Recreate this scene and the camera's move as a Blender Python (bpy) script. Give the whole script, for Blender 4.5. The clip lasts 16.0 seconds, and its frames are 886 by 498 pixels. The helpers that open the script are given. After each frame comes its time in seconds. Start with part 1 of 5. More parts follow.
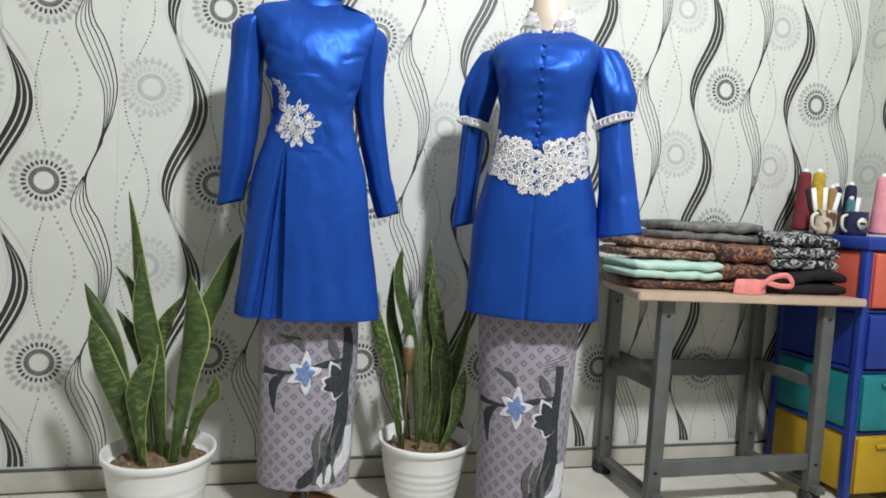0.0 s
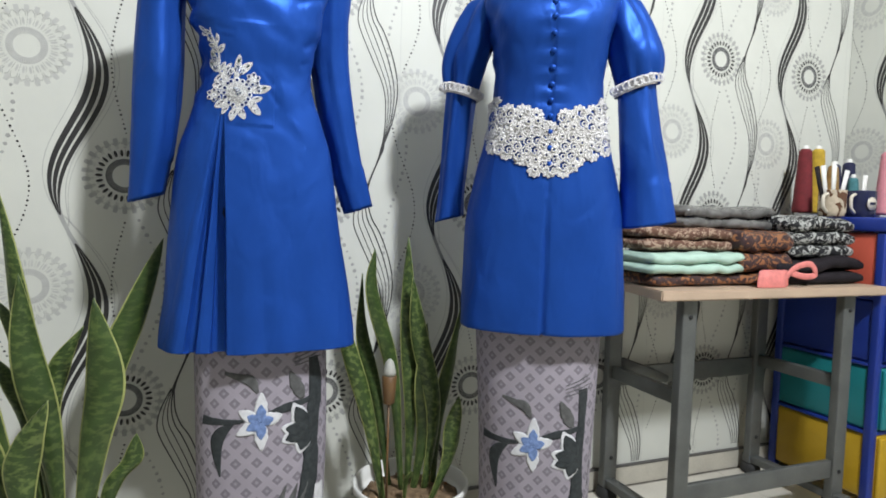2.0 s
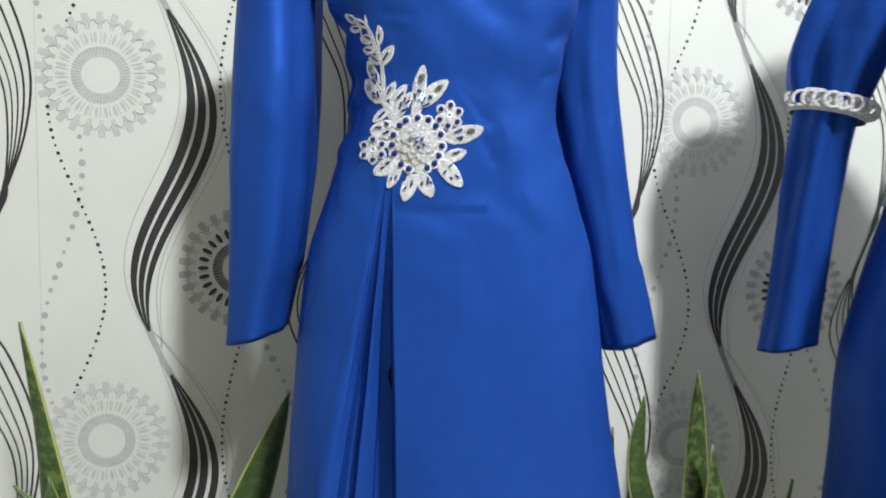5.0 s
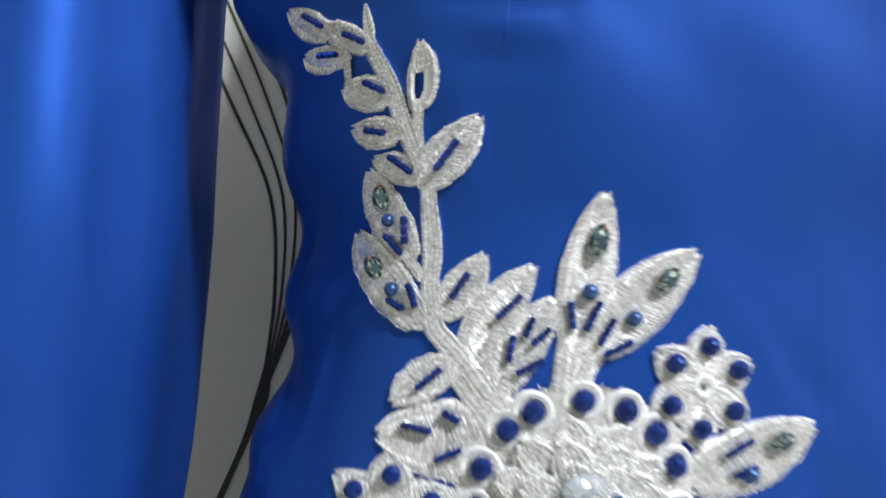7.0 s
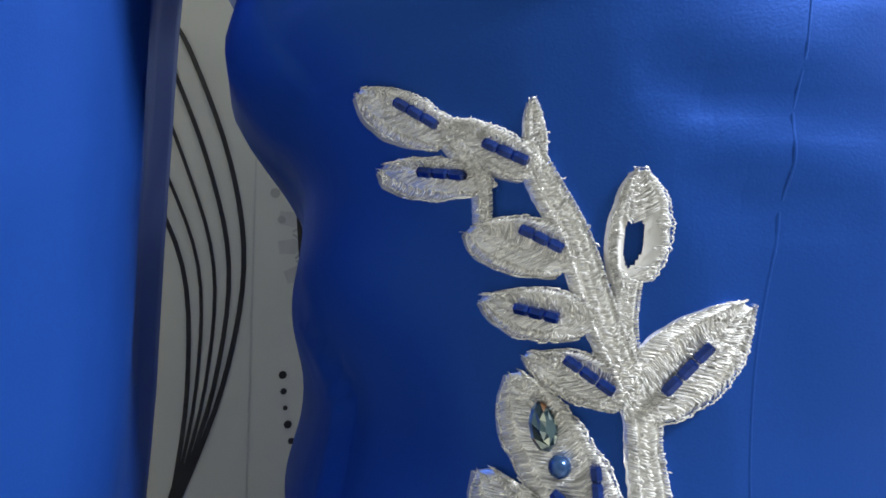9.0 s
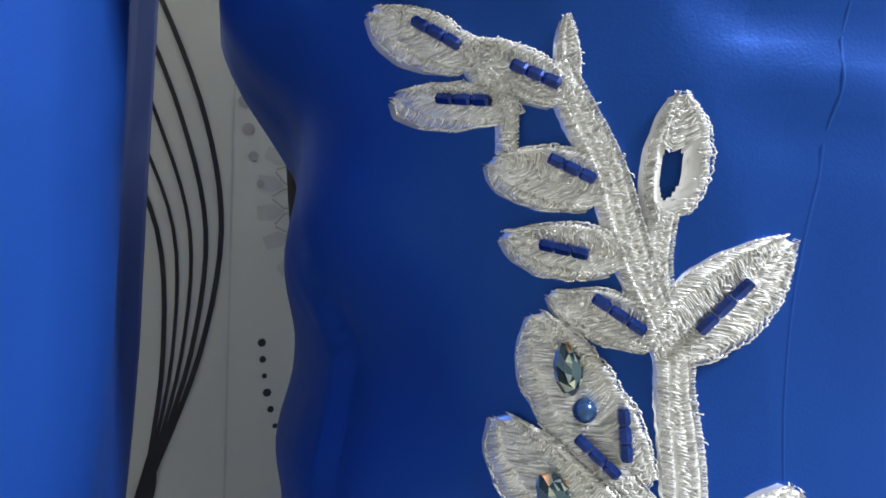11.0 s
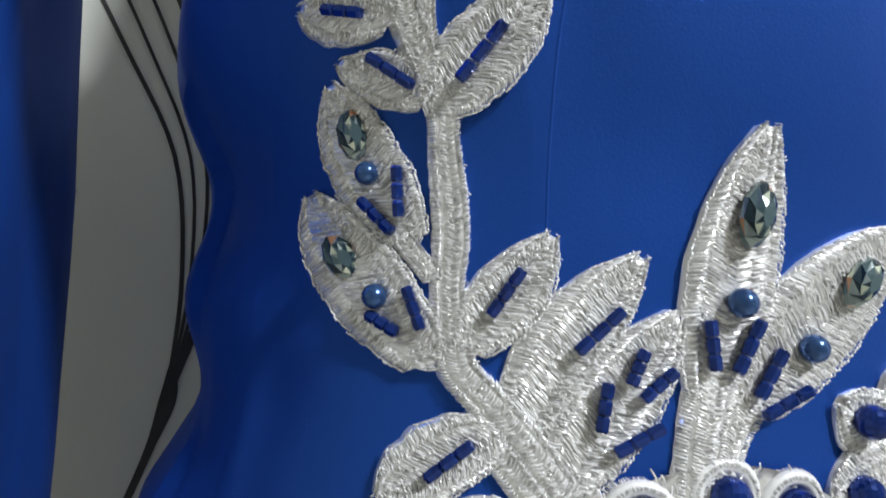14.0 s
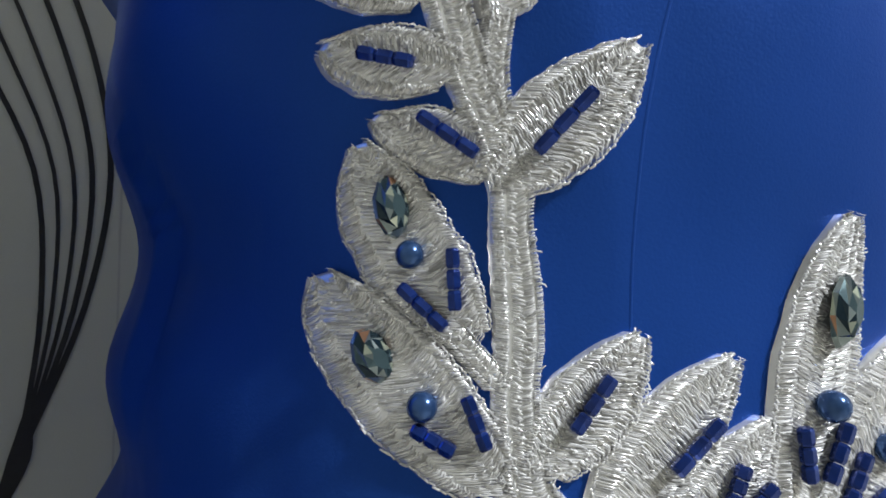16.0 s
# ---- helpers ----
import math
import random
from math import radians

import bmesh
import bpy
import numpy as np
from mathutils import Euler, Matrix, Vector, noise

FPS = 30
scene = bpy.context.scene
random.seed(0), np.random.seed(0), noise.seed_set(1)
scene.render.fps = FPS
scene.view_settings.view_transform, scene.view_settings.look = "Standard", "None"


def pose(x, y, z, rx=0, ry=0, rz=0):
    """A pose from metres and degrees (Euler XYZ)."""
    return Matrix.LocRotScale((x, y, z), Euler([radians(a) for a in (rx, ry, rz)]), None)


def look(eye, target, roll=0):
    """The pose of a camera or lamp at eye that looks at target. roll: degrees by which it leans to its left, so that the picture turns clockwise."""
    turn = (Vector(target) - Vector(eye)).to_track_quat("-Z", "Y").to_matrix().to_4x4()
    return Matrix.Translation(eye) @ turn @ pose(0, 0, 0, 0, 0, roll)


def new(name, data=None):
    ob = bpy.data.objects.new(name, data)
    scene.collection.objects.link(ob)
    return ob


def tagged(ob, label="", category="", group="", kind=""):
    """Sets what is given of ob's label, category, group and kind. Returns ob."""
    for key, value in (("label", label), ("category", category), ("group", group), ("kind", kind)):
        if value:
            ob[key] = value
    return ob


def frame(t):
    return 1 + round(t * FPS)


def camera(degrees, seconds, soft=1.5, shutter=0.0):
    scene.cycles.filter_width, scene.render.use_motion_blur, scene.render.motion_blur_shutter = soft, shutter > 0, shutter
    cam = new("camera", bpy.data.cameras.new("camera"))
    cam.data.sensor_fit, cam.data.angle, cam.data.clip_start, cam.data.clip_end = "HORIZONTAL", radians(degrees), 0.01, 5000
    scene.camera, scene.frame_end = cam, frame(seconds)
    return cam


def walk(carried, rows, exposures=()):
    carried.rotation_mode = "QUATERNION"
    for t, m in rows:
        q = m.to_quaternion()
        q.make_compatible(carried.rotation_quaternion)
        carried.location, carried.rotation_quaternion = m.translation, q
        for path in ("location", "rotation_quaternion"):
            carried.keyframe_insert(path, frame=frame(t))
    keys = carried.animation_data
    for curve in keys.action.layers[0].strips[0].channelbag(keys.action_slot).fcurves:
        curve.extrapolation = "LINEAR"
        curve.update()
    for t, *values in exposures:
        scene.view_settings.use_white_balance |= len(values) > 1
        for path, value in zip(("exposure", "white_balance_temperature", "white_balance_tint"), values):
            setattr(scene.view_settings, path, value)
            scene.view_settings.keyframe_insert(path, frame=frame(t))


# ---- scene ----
cam = camera(73.00, 16.0, 1.7, 0.35)
PATH = [
    (0, (-0.04795, 0.11937, 0.92130), (0.07615, 0.60300, 0.89478), 3.58),
    (0.5, (-0.03716, 0.15611, 0.91426), (0.08635, 0.64049, 0.90330), 3.27),
    (1, (-0.04672, 0.25710, 0.90599), (0.08993, 0.73745, 0.88184), 3.01),
    (1.5, (-0.08305, 0.40372, 0.90075), (0.08129, 0.87470, 0.86649), 3.01),
    (2, (-0.09365, 0.50616, 0.90950), (0.08916, 0.97068, 0.88114), 1.83),
    (2.5, (-0.06490, 0.62712, 0.91775), (0.06519, 1.10926, 0.89290), 2.64),
    (3, (0.00739, 0.73523, 0.96381), (0.06753, 1.23106, 0.94064), 2.78),
    (3.2, (0.01092, 0.76797, 0.98042), (0.06684, 1.26376, 0.94785), 2.24),
    (5.3, (-0.09756, 1.24137, 1.09150), (-0.03289, 1.73618, 1.06017), 0.97),
    (5.5, (-0.09627, 1.28938, 1.11022), (-0.03642, 1.78426, 1.07137), 1.38),
    (6, (-0.08810, 1.42866, 1.14430), (-0.03108, 1.92516, 1.12906), 1.89),
    (6.2, (-0.08744, 1.45721, 1.15198), (-0.03449, 1.95410, 1.13475), 1.95),
    (6.5, (-0.09112, 1.50315, 1.16240), (-0.02168, 1.99790, 1.14255), 1.80),
    (7, (-0.10899, 1.60503, 1.17607), (0.01045, 2.08844, 1.22134), 0.56),
    (7.5, (-0.12595, 1.65817, 1.18935), (0.03538, 2.12784, 1.24759), -0.52),
    (8, (-0.13008, 1.67155, 1.20782), (0.06214, 2.12863, 1.27212), -0.71),
    (8.2, (-0.13301, 1.67229, 1.21613), (0.06280, 2.12723, 1.28466), -0.76),
    (10.3, (-0.14296, 1.69416, 1.21800), (0.08835, 2.13409, 1.27244), -1.16),
    (10.5, (-0.14316, 1.69280, 1.21511), (0.08819, 2.13319, 1.26548), -1.16),
    (11, (-0.14365, 1.68957, 1.21209), (0.08719, 2.13058, 1.25925), -0.46),
    (11.5, (-0.13804, 1.68675, 1.20498), (0.09983, 2.12427, 1.24967), -0.90),
    (12, (-0.13243, 1.68163, 1.19196), (0.10464, 2.12081, 1.22225), -0.78),
    (12.5, (-0.12728, 1.67651, 1.18194), (0.10024, 2.12071, 1.21228), 0.01),
    (13, (-0.11774, 1.67208, 1.17529), (0.09902, 2.12198, 1.19987), 0.68),
    (13.5, (-0.10709, 1.67150, 1.17786), (0.10145, 2.12540, 1.19993), -0.15),
    (14, (-0.10702, 1.67247, 1.18236), (0.07398, 2.13800, 1.20508), 0.13),
    (14.5, (-0.11541, 1.68486, 1.19075), (0.09823, 2.13563, 1.22486), -0.12),
    (15, (-0.11646, 1.69558, 1.18779), (0.14712, 2.11967, 1.21366), -1.04),
    (15.5, (-0.11723, 1.69731, 1.19216), (0.16003, 2.11274, 1.21549), -0.68),
    (16, (-0.12201, 1.69543, 1.19313), (0.15343, 2.11139, 1.22644), -0.21),
]
walk(cam, [(t, look(eye, target, roll)) for t, eye, target, roll in PATH], [(0, -0.12), (2, -0.05), (3, 0.08), (5.5, 0.05), (6.5, -0.03), (7.5, 0.08), (11, 0.36), (12.5, 0.12), (13.5, -0.24), (16, -0.34)])

# ---- world and light ----
world = bpy.data.worlds.new("world")
scene.world = world
world.use_nodes = True
world.node_tree.nodes["Background"].inputs[0].default_value = (0.75, 0.82, 0.9, 1)
world.node_tree.nodes["Background"].inputs[1].default_value = 0.05


def lamp(name, at, aim, power, size, colour):
    data = bpy.data.lights.new(name, "AREA")
    data.shape, data.size, data.energy, data.color = "DISK", size, power, colour
    ob = new(name, data)
    ob.matrix_world = look(at, aim)
    return ob


FLOOR, WALL, EAST, CEIL = 0.03, 2.1, 2.17, 3.1
lamp("ceiling_bulb_light", (0.84, -0.25, 2.98), (0.3, 1.7, 0.8), 116, 0.26, (0.915, 0.955, 1.0))

# ---- materials ----


def mat(name, colour, rough=0.5, metal=0.0, vary=0.15, scale=30.0, bump=0.15, fine=300.0, spec=0.5, depth=0.002, sheen=0.0):
    """A surface with stains at a large scale, grain at a small one, and a fine relief."""
    m = bpy.data.materials.new(name)
    m.use_nodes = True
    nt = m.node_tree
    p = nt.nodes["Principled BSDF"]
    co = nt.nodes.new("ShaderNodeTexCoord")
    big, small = nt.nodes.new("ShaderNodeTexNoise"), nt.nodes.new("ShaderNodeTexNoise")
    big.inputs["Scale"].default_value, big.inputs["Detail"].default_value = scale, 4
    small.inputs["Scale"].default_value, small.inputs["Detail"].default_value = fine, 3
    add = nt.nodes.new("ShaderNodeMath")
    add.operation = "MULTIPLY_ADD"
    add.inputs[1].default_value, add.inputs[2].default_value = 0.4, 0.0
    nt.links.new(small.outputs["Fac"], add.inputs[0])
    both = nt.nodes.new("ShaderNodeMath")
    both.operation = "ADD"
    ramp = nt.nodes.new("ShaderNodeValToRGB")
    ramp.color_ramp.elements[0].position, ramp.color_ramp.elements[1].position = 0.45, 0.95
    lo = [c * (1 - vary) for c in colour]
    hi = [min(1, c * (1 + vary)) for c in colour]
    ramp.color_ramp.elements[0].color, ramp.color_ramp.elements[1].color = (*lo, 1), (*hi, 1)
    for tex in (big, small):
        nt.links.new(co.outputs["Object"], tex.inputs["Vector"])
    nt.links.new(big.outputs["Fac"], both.inputs[0])
    nt.links.new(add.outputs[0], both.inputs[1])
    nt.links.new(both.outputs[0], ramp.inputs[0])
    nt.links.new(ramp.outputs[0], p.inputs["Base Color"])
    p.inputs["Roughness"].default_value, p.inputs["Metallic"].default_value = rough, metal
    p.inputs["Specular IOR Level"].default_value = spec
    if sheen:
        p.inputs["Sheen Weight"].default_value = sheen
    if bump:
        b = nt.nodes.new("ShaderNodeBump")
        b.inputs["Strength"].default_value, b.inputs["Distance"].default_value = bump, depth
        nt.links.new(small.outputs["Fac"], b.inputs["Height"])
        nt.links.new(b.outputs[0], p.inputs["Normal"])
    return m


def math_node(nt, op, a, b=None, c=None):
    n = nt.nodes.new("ShaderNodeMath")
    n.operation = op
    for slot, v in zip(n.inputs, (a, b, c)):
        if v is None:
            continue
        if isinstance(v, (int, float)):
            slot.default_value = v
        else:
            nt.links.new(v, slot)
    return n.outputs[0]


def satin_material():
    """Royal blue satin: a smooth sheen with a very fine weave and slack ripples."""
    m = mat("blue_satin", (0.0135, 0.0665, 0.338), 0.44, 0.4, 0.12, 7, 0.1, 2500, 0.42, 0.0004, 0.0)
    nt = m.node_tree
    p = nt.nodes["Principled BSDF"]
    p.inputs["Sheen Tint"].default_value = (0.25, 0.4, 1, 1)
    p.inputs["Specular Tint"].default_value = (0.3, 0.5, 1, 1)
    p.inputs["Anisotropic"].default_value = 0.35
    co, place = nt.nodes.new("ShaderNodeTexCoord"), nt.nodes.new("ShaderNodeMapping")
    place.inputs["Scale"].default_value = (1, 1, 0.55)
    place.inputs["Rotation"].default_value = (0, 0.5, 0)
    nt.links.new(co.outputs["Object"], place.inputs["Vector"])
    slack = nt.nodes.new("ShaderNodeTexNoise")
    slack.inputs["Scale"].default_value, slack.inputs["Detail"].default_value = 20, 1.5
    slack.inputs["Distortion"].default_value = 0.6
    nt.links.new(place.outputs[0], slack.inputs["Vector"])
    fold = nt.nodes.new("ShaderNodeBump")
    fold.inputs["Strength"].default_value, fold.inputs["Distance"].default_value = 0.4, 0.012
    nt.links.new(slack.outputs["Fac"], fold.inputs["Height"])
    weave = p.inputs["Normal"].links[0].from_node
    nt.links.new(fold.outputs[0], weave.inputs["Normal"])
    return m


def lace_material():
    """Silver thread: rows of short metallic stitches with glints."""
    m = bpy.data.materials.new("silver_thread")
    m.use_nodes = True
    nt = m.node_tree
    p = nt.nodes["Principled BSDF"]
    co = nt.nodes.new("ShaderNodeTexCoord")
    info = nt.nodes.new("ShaderNodeObjectInfo")
    turn = nt.nodes.new("ShaderNodeVectorRotate")
    turn.rotation_type = "Y_AXIS"
    nt.links.new(co.outputs["Object"], turn.inputs["Vector"])
    nt.links.new(math_node(nt, "MULTIPLY", info.outputs["Random"], 3.1), turn.inputs["Angle"])
    wave = nt.nodes.new("ShaderNodeTexWave")
    wave.inputs["Scale"].default_value, wave.inputs["Distortion"].default_value = 560, 11.0
    wave.inputs["Detail"].default_value, wave.inputs["Detail Scale"].default_value = 2, 2.5
    nt.links.new(turn.outputs[0], wave.inputs["Vector"])
    vor = nt.nodes.new("ShaderNodeTexVoronoi")
    vor.inputs["Scale"].default_value = 1150
    squash = nt.nodes.new("ShaderNodeMapping")
    squash.inputs["Scale"].default_value = (0.45, 1, 1)
    nt.links.new(turn.outputs[0], squash.inputs["Vector"])
    nt.links.new(squash.outputs[0], vor.inputs["Vector"])
    big = nt.nodes.new("ShaderNodeTexNoise")
    big.inputs["Scale"].default_value = 160
    nt.links.new(co.outputs["Object"], big.inputs["Vector"])
    ramp = nt.nodes.new("ShaderNodeValToRGB")
    ramp.color_ramp.elements[0].color, ramp.color_ramp.elements[1].color = (0.55, 0.53, 0.53, 1), (0.96, 0.93, 0.91, 1)
    ramp.color_ramp.elements[0].position, ramp.color_ramp.elements[1].position = 0.15, 0.75
    mixed = math_node(nt, "ADD", math_node(nt, "MULTIPLY", wave.outputs["Fac"], 0.55), math_node(nt, "MULTIPLY", big.outputs["Fac"], 0.6))
    nt.links.new(mixed, ramp.inputs[0])
    nt.links.new(ramp.outputs[0], p.inputs["Base Color"])
    glint = math_node(nt, "GREATER_THAN", vor.outputs["Color"], 0.66)
    nt.links.new(math_node(nt, "MULTIPLY_ADD", glint, 0.4, 0.03), p.inputs["Metallic"])
    nt.links.new(math_node(nt, "MULTIPLY_ADD", glint, -0.3, 0.5), p.inputs["Roughness"])
    bump = nt.nodes.new("ShaderNodeBump")
    bump.inputs["Strength"].default_value, bump.inputs["Distance"].default_value = 0.7, 0.0007
    height = math_node(nt, "ADD", wave.outputs["Fac"], math_node(nt, "MULTIPLY", vor.outputs["Distance"], 2.2))
    nt.links.new(height, bump.inputs["Height"])
    nt.links.new(bump.outputs[0], p.inputs["Normal"])
    return m


def batik_material():
    """Grey-mauve cotton printed with a lattice of small hollow diamonds."""
    m = mat("batik_cotton", (0.30, 0.27, 0.31), 0.75, 0, 0.12, 14, 0.2, 1400, 0.25, 0.0005)
    nt = m.node_tree
    p = nt.nodes["Principled BSDF"]
    ground = p.inputs["Base Color"].links[0].from_socket
    uv = nt.nodes.new("ShaderNodeUVMap")
    sep = nt.nodes.new("ShaderNodeSeparateXYZ")
    nt.links.new(uv.outputs[0], sep.inputs[0])
    cell = 0.0305
    u, v = sep.outputs[0], sep.outputs[1]
    a = math_node(nt, "FRACT", math_node(nt, "DIVIDE", math_node(nt, "ADD", u, v), cell * 1.35))
    b = math_node(nt, "FRACT", math_node(nt, "DIVIDE", math_node(nt, "SUBTRACT", u, v), cell * 1.35))
    da = math_node(nt, "ABSOLUTE", math_node(nt, "SUBTRACT", a, 0.5))
    db = math_node(nt, "ABSOLUTE", math_node(nt, "SUBTRACT", b, 0.5))
    far = math_node(nt, "MAXIMUM", da, db)
    inside = math_node(nt, "LESS_THAN", far, 0.28)
    hole = math_node(nt, "LESS_THAN", far, 0.10)
    blot = math_node(nt, "MULTIPLY", math_node(nt, "SUBTRACT", inside, math_node(nt, "MULTIPLY", hole, 0.7)), 0.62)
    mix = nt.nodes.new("ShaderNodeMixRGB")
    mix.inputs[2].default_value = (0.105, 0.095, 0.115, 1)
    nt.links.new(blot, mix.inputs[0])
    nt.links.new(ground, mix.inputs[1])
    nt.links.new(mix.outputs[0], p.inputs["Base Color"])
    return m


def leaf_material():
    """Snake plant: dark green with paler cross bands and a yellow margin, along its own length (v) and across (u)."""
    m = mat("snake_plant_leaf", (0.034, 0.062, 0.015), 0.42, 0, 0.35, 25, 0.1, 350, 0.4)
    nt = m.node_tree
    p = nt.nodes["Principled BSDF"]
    ground = p.inputs["Base Color"].links[0].from_socket
    uv = nt.nodes.new("ShaderNodeUVMap")
    sep = nt.nodes.new("ShaderNodeSeparateXYZ")
    nt.links.new(uv.outputs[0], sep.inputs[0])
    info = nt.nodes.new("ShaderNodeObjectInfo")
    tex = nt.nodes.new("ShaderNodeTexNoise")
    tex.inputs["Scale"].default_value, tex.inputs["Detail"].default_value = 3.2, 3
    vec = nt.nodes.new("ShaderNodeCombineXYZ")
    nt.links.new(sep.outputs[0], vec.inputs[0])
    nt.links.new(math_node(nt, "MULTIPLY", sep.outputs[1], 11.0), vec.inputs[1])
    nt.links.new(math_node(nt, "MULTIPLY", info.outputs["Random"], 20.0), vec.inputs[2])
    nt.links.new(vec.outputs[0], tex.inputs["Vector"])
    band = nt.nodes.new("ShaderNodeValToRGB")
    band.color_ramp.elements[0].position, band.color_ramp.elements[1].position = 0.48, 0.62
    nt.links.new(tex.outputs["Fac"], band.inputs[0])
    pale = nt.nodes.new("ShaderNodeMixRGB")
    pale.inputs[2].default_value = (0.14, 0.185, 0.055, 1)
    nt.links.new(math_node(nt, "MULTIPLY", band.outputs[0], math_node(nt, "MULTIPLY_ADD", info.outputs["Random"], 0.7, 0.15)), pale.inputs[0])
    nt.links.new(ground, pale.inputs[1])
    rim = nt.nodes.new("ShaderNodeMixRGB")
    rim.inputs[2].default_value = (0.32, 0.34, 0.12, 1)
    side = math_node(nt, "GREATER_THAN", math_node(nt, "ABSOLUTE", math_node(nt, "SUBTRACT", sep.outputs[0], 0.5)), 0.452)
    nt.links.new(side, rim.inputs[0])
    nt.links.new(pale.outputs[0], rim.inputs[1])
    nt.links.new(rim.outputs[0], p.inputs["Base Color"])
    return m


def patterned(name, a, b, scale, rough=0.8):
    """Cloth printed with irregular blots of two colours."""
    m = mat(name, a, rough, 0, 0.2, 60, 0.3, 900, 0.2)
    nt = m.node_tree
    p = nt.nodes["Principled BSDF"]
    ground = p.inputs["Base Color"].links[0].from_socket
    co = nt.nodes.new("ShaderNodeTexCoord")
    vor = nt.nodes.new("ShaderNodeTexNoise")
    vor.inputs["Scale"].default_value, vor.inputs["Detail"].default_value, vor.inputs["Distortion"].default_value = scale, 1, 2.0
    nt.links.new(co.outputs["Object"], vor.inputs["Vector"])
    mix = nt.nodes.new("ShaderNodeMixRGB")
    mix.inputs[2].default_value = (*b, 1)
    nt.links.new(math_node(nt, "GREATER_THAN", vor.outputs["Fac"], 0.54), mix.inputs[0])
    nt.links.new(ground, mix.inputs[1])
    nt.links.new(mix.outputs[0], p.inputs["Base Color"])
    return m


def island_material(name, colours, rough, metal, stops):
    """Each loose piece takes its own tone; the brightest are the most metallic."""
    m = bpy.data.materials.new(name)
    m.use_nodes = True
    nt = m.node_tree
    p = nt.nodes["Principled BSDF"]
    geo = nt.nodes.new("ShaderNodeNewGeometry")
    ramp = nt.nodes.new("ShaderNodeValToRGB")
    ramp.color_ramp.interpolation = "CONSTANT"
    while len(ramp.color_ramp.elements) < len(colours):
        ramp.color_ramp.elements.new(0.5)
    for e, c, at in zip(ramp.color_ramp.elements, colours, stops):
        e.position = at
    for e, c in zip(ramp.color_ramp.elements, colours):
        e.color = (*c, 1)
    rnd = geo.outputs["Random Per Island"]
    nt.links.new(rnd, ramp.inputs[0])
    co, tex = nt.nodes.new("ShaderNodeTexCoord"), nt.nodes.new("ShaderNodeTexNoise")
    tex.inputs["Scale"].default_value, tex.inputs["Detail"].default_value = 220, 3
    nt.links.new(co.outputs["Object"], tex.inputs["Vector"])
    mix = nt.nodes.new("ShaderNodeMixRGB")
    mix.blend_type, mix.inputs[0].default_value = "MULTIPLY", 0.5
    tone = math_node(nt, "MULTIPLY_ADD", tex.outputs["Fac"], 0.9, 0.5)
    nt.links.new(ramp.outputs[0], mix.inputs[1])
    nt.links.new(tone, mix.inputs[2])
    nt.links.new(mix.outputs[0], p.inputs["Base Color"])
    bright = math_node(nt, "GREATER_THAN", rnd, 0.6)
    nt.links.new(math_node(nt, "MULTIPLY_ADD", bright, rough[1] - rough[0], rough[0]), p.inputs["Roughness"])
    nt.links.new(math_node(nt, "MULTIPLY_ADD", bright, metal[1] - metal[0], metal[0]), p.inputs["Metallic"])
    return m


SATIN, LACE, BATIK, LEAF = satin_material(), lace_material(), batik_material(), leaf_material()
PAPER = mat("wallpaper", (0.61, 0.615, 0.562), 0.5, 0, 0.04, 6, 0.12, 700, 0.35, 0.0006)
INK = mat("wallpaper_black_print", (0.028, 0.027, 0.027), 0.45, 0, 0.3, 60, 0.05, 700)
INK_GREY = mat("wallpaper_grey_print", (0.24, 0.24, 0.235), 0.45, 0, 0.15, 60, 0.05, 700)
INK_PALE = mat("wallpaper_pale_print", (0.37, 0.37, 0.355), 0.45, 0, 0.1, 60, 0.05, 700)
INK_FAINT = mat("wallpaper_faint_print", (0.5, 0.5, 0.475), 0.45, 0, 0.08, 60, 0.05, 700)
PLASTER = mat("painted_plaster", (0.7, 0.7, 0.66), 0.8, 0, 0.05, 3, 0.1, 200)
TILE = mat("cream_floor_tile", (0.58, 0.55, 0.48), 0.28, 0, 0.12, 7, 0.04, 120)
GROUT = mat("grout", (0.25, 0.23, 0.2), 0.9, 0, 0.2, 30, 0.2, 400)
SKIRTING = mat("skirting_tile", (0.5, 0.47, 0.4), 0.35, 0, 0.15, 9, 0.05, 150)
DARKLINE = mat("dark_edge_strip", (0.09, 0.085, 0.08), 0.5, 0, 0.2, 30, 0.05, 300)
BLACKBODY = mat("black_mannequin_cloth", (0.012, 0.012, 0.014), 0.85, 0, 0.2, 30, 0.3, 900, 0.2)
CREAMBODY = mat("cream_mannequin_plastic", (0.62, 0.52, 0.41), 0.42, 0, 0.06, 12, 0.05, 300)
WHITEPLASTIC = mat("white_plastic", (0.78, 0.77, 0.74), 0.38, 0, 0.05, 12, 0.04, 300)
TEALCARD = mat("teal_card", (0.03, 0.33, 0.34), 0.5, 0, 0.1, 30, 0.05, 300)
SOIL = mat("dry_soil", (0.22, 0.15, 0.09), 0.95, 0, 0.45, 60, 1.0, 260, 0.2, 0.006)
STEEL = mat("grey_painted_steel", (0.12, 0.125, 0.12), 0.45, 0.3, 0.2, 12, 0.08, 250)
RUBBER = mat("black_rubber", (0.02, 0.02, 0.02), 0.7, 0, 0.2, 30, 0.1, 300)
BOARD = mat("laminated_board", (0.5, 0.37, 0.27), 0.45, 0, 0.1, 10, 0.05, 180)
BLUEPL = mat("blue_plastic", (0.012, 0.035, 0.25), 0.4, 0, 0.1, 12, 0.04, 300)
REDPL = mat("coral_red_plastic", (0.62, 0.12, 0.075), 0.4, 0, 0.1, 12, 0.04, 300)
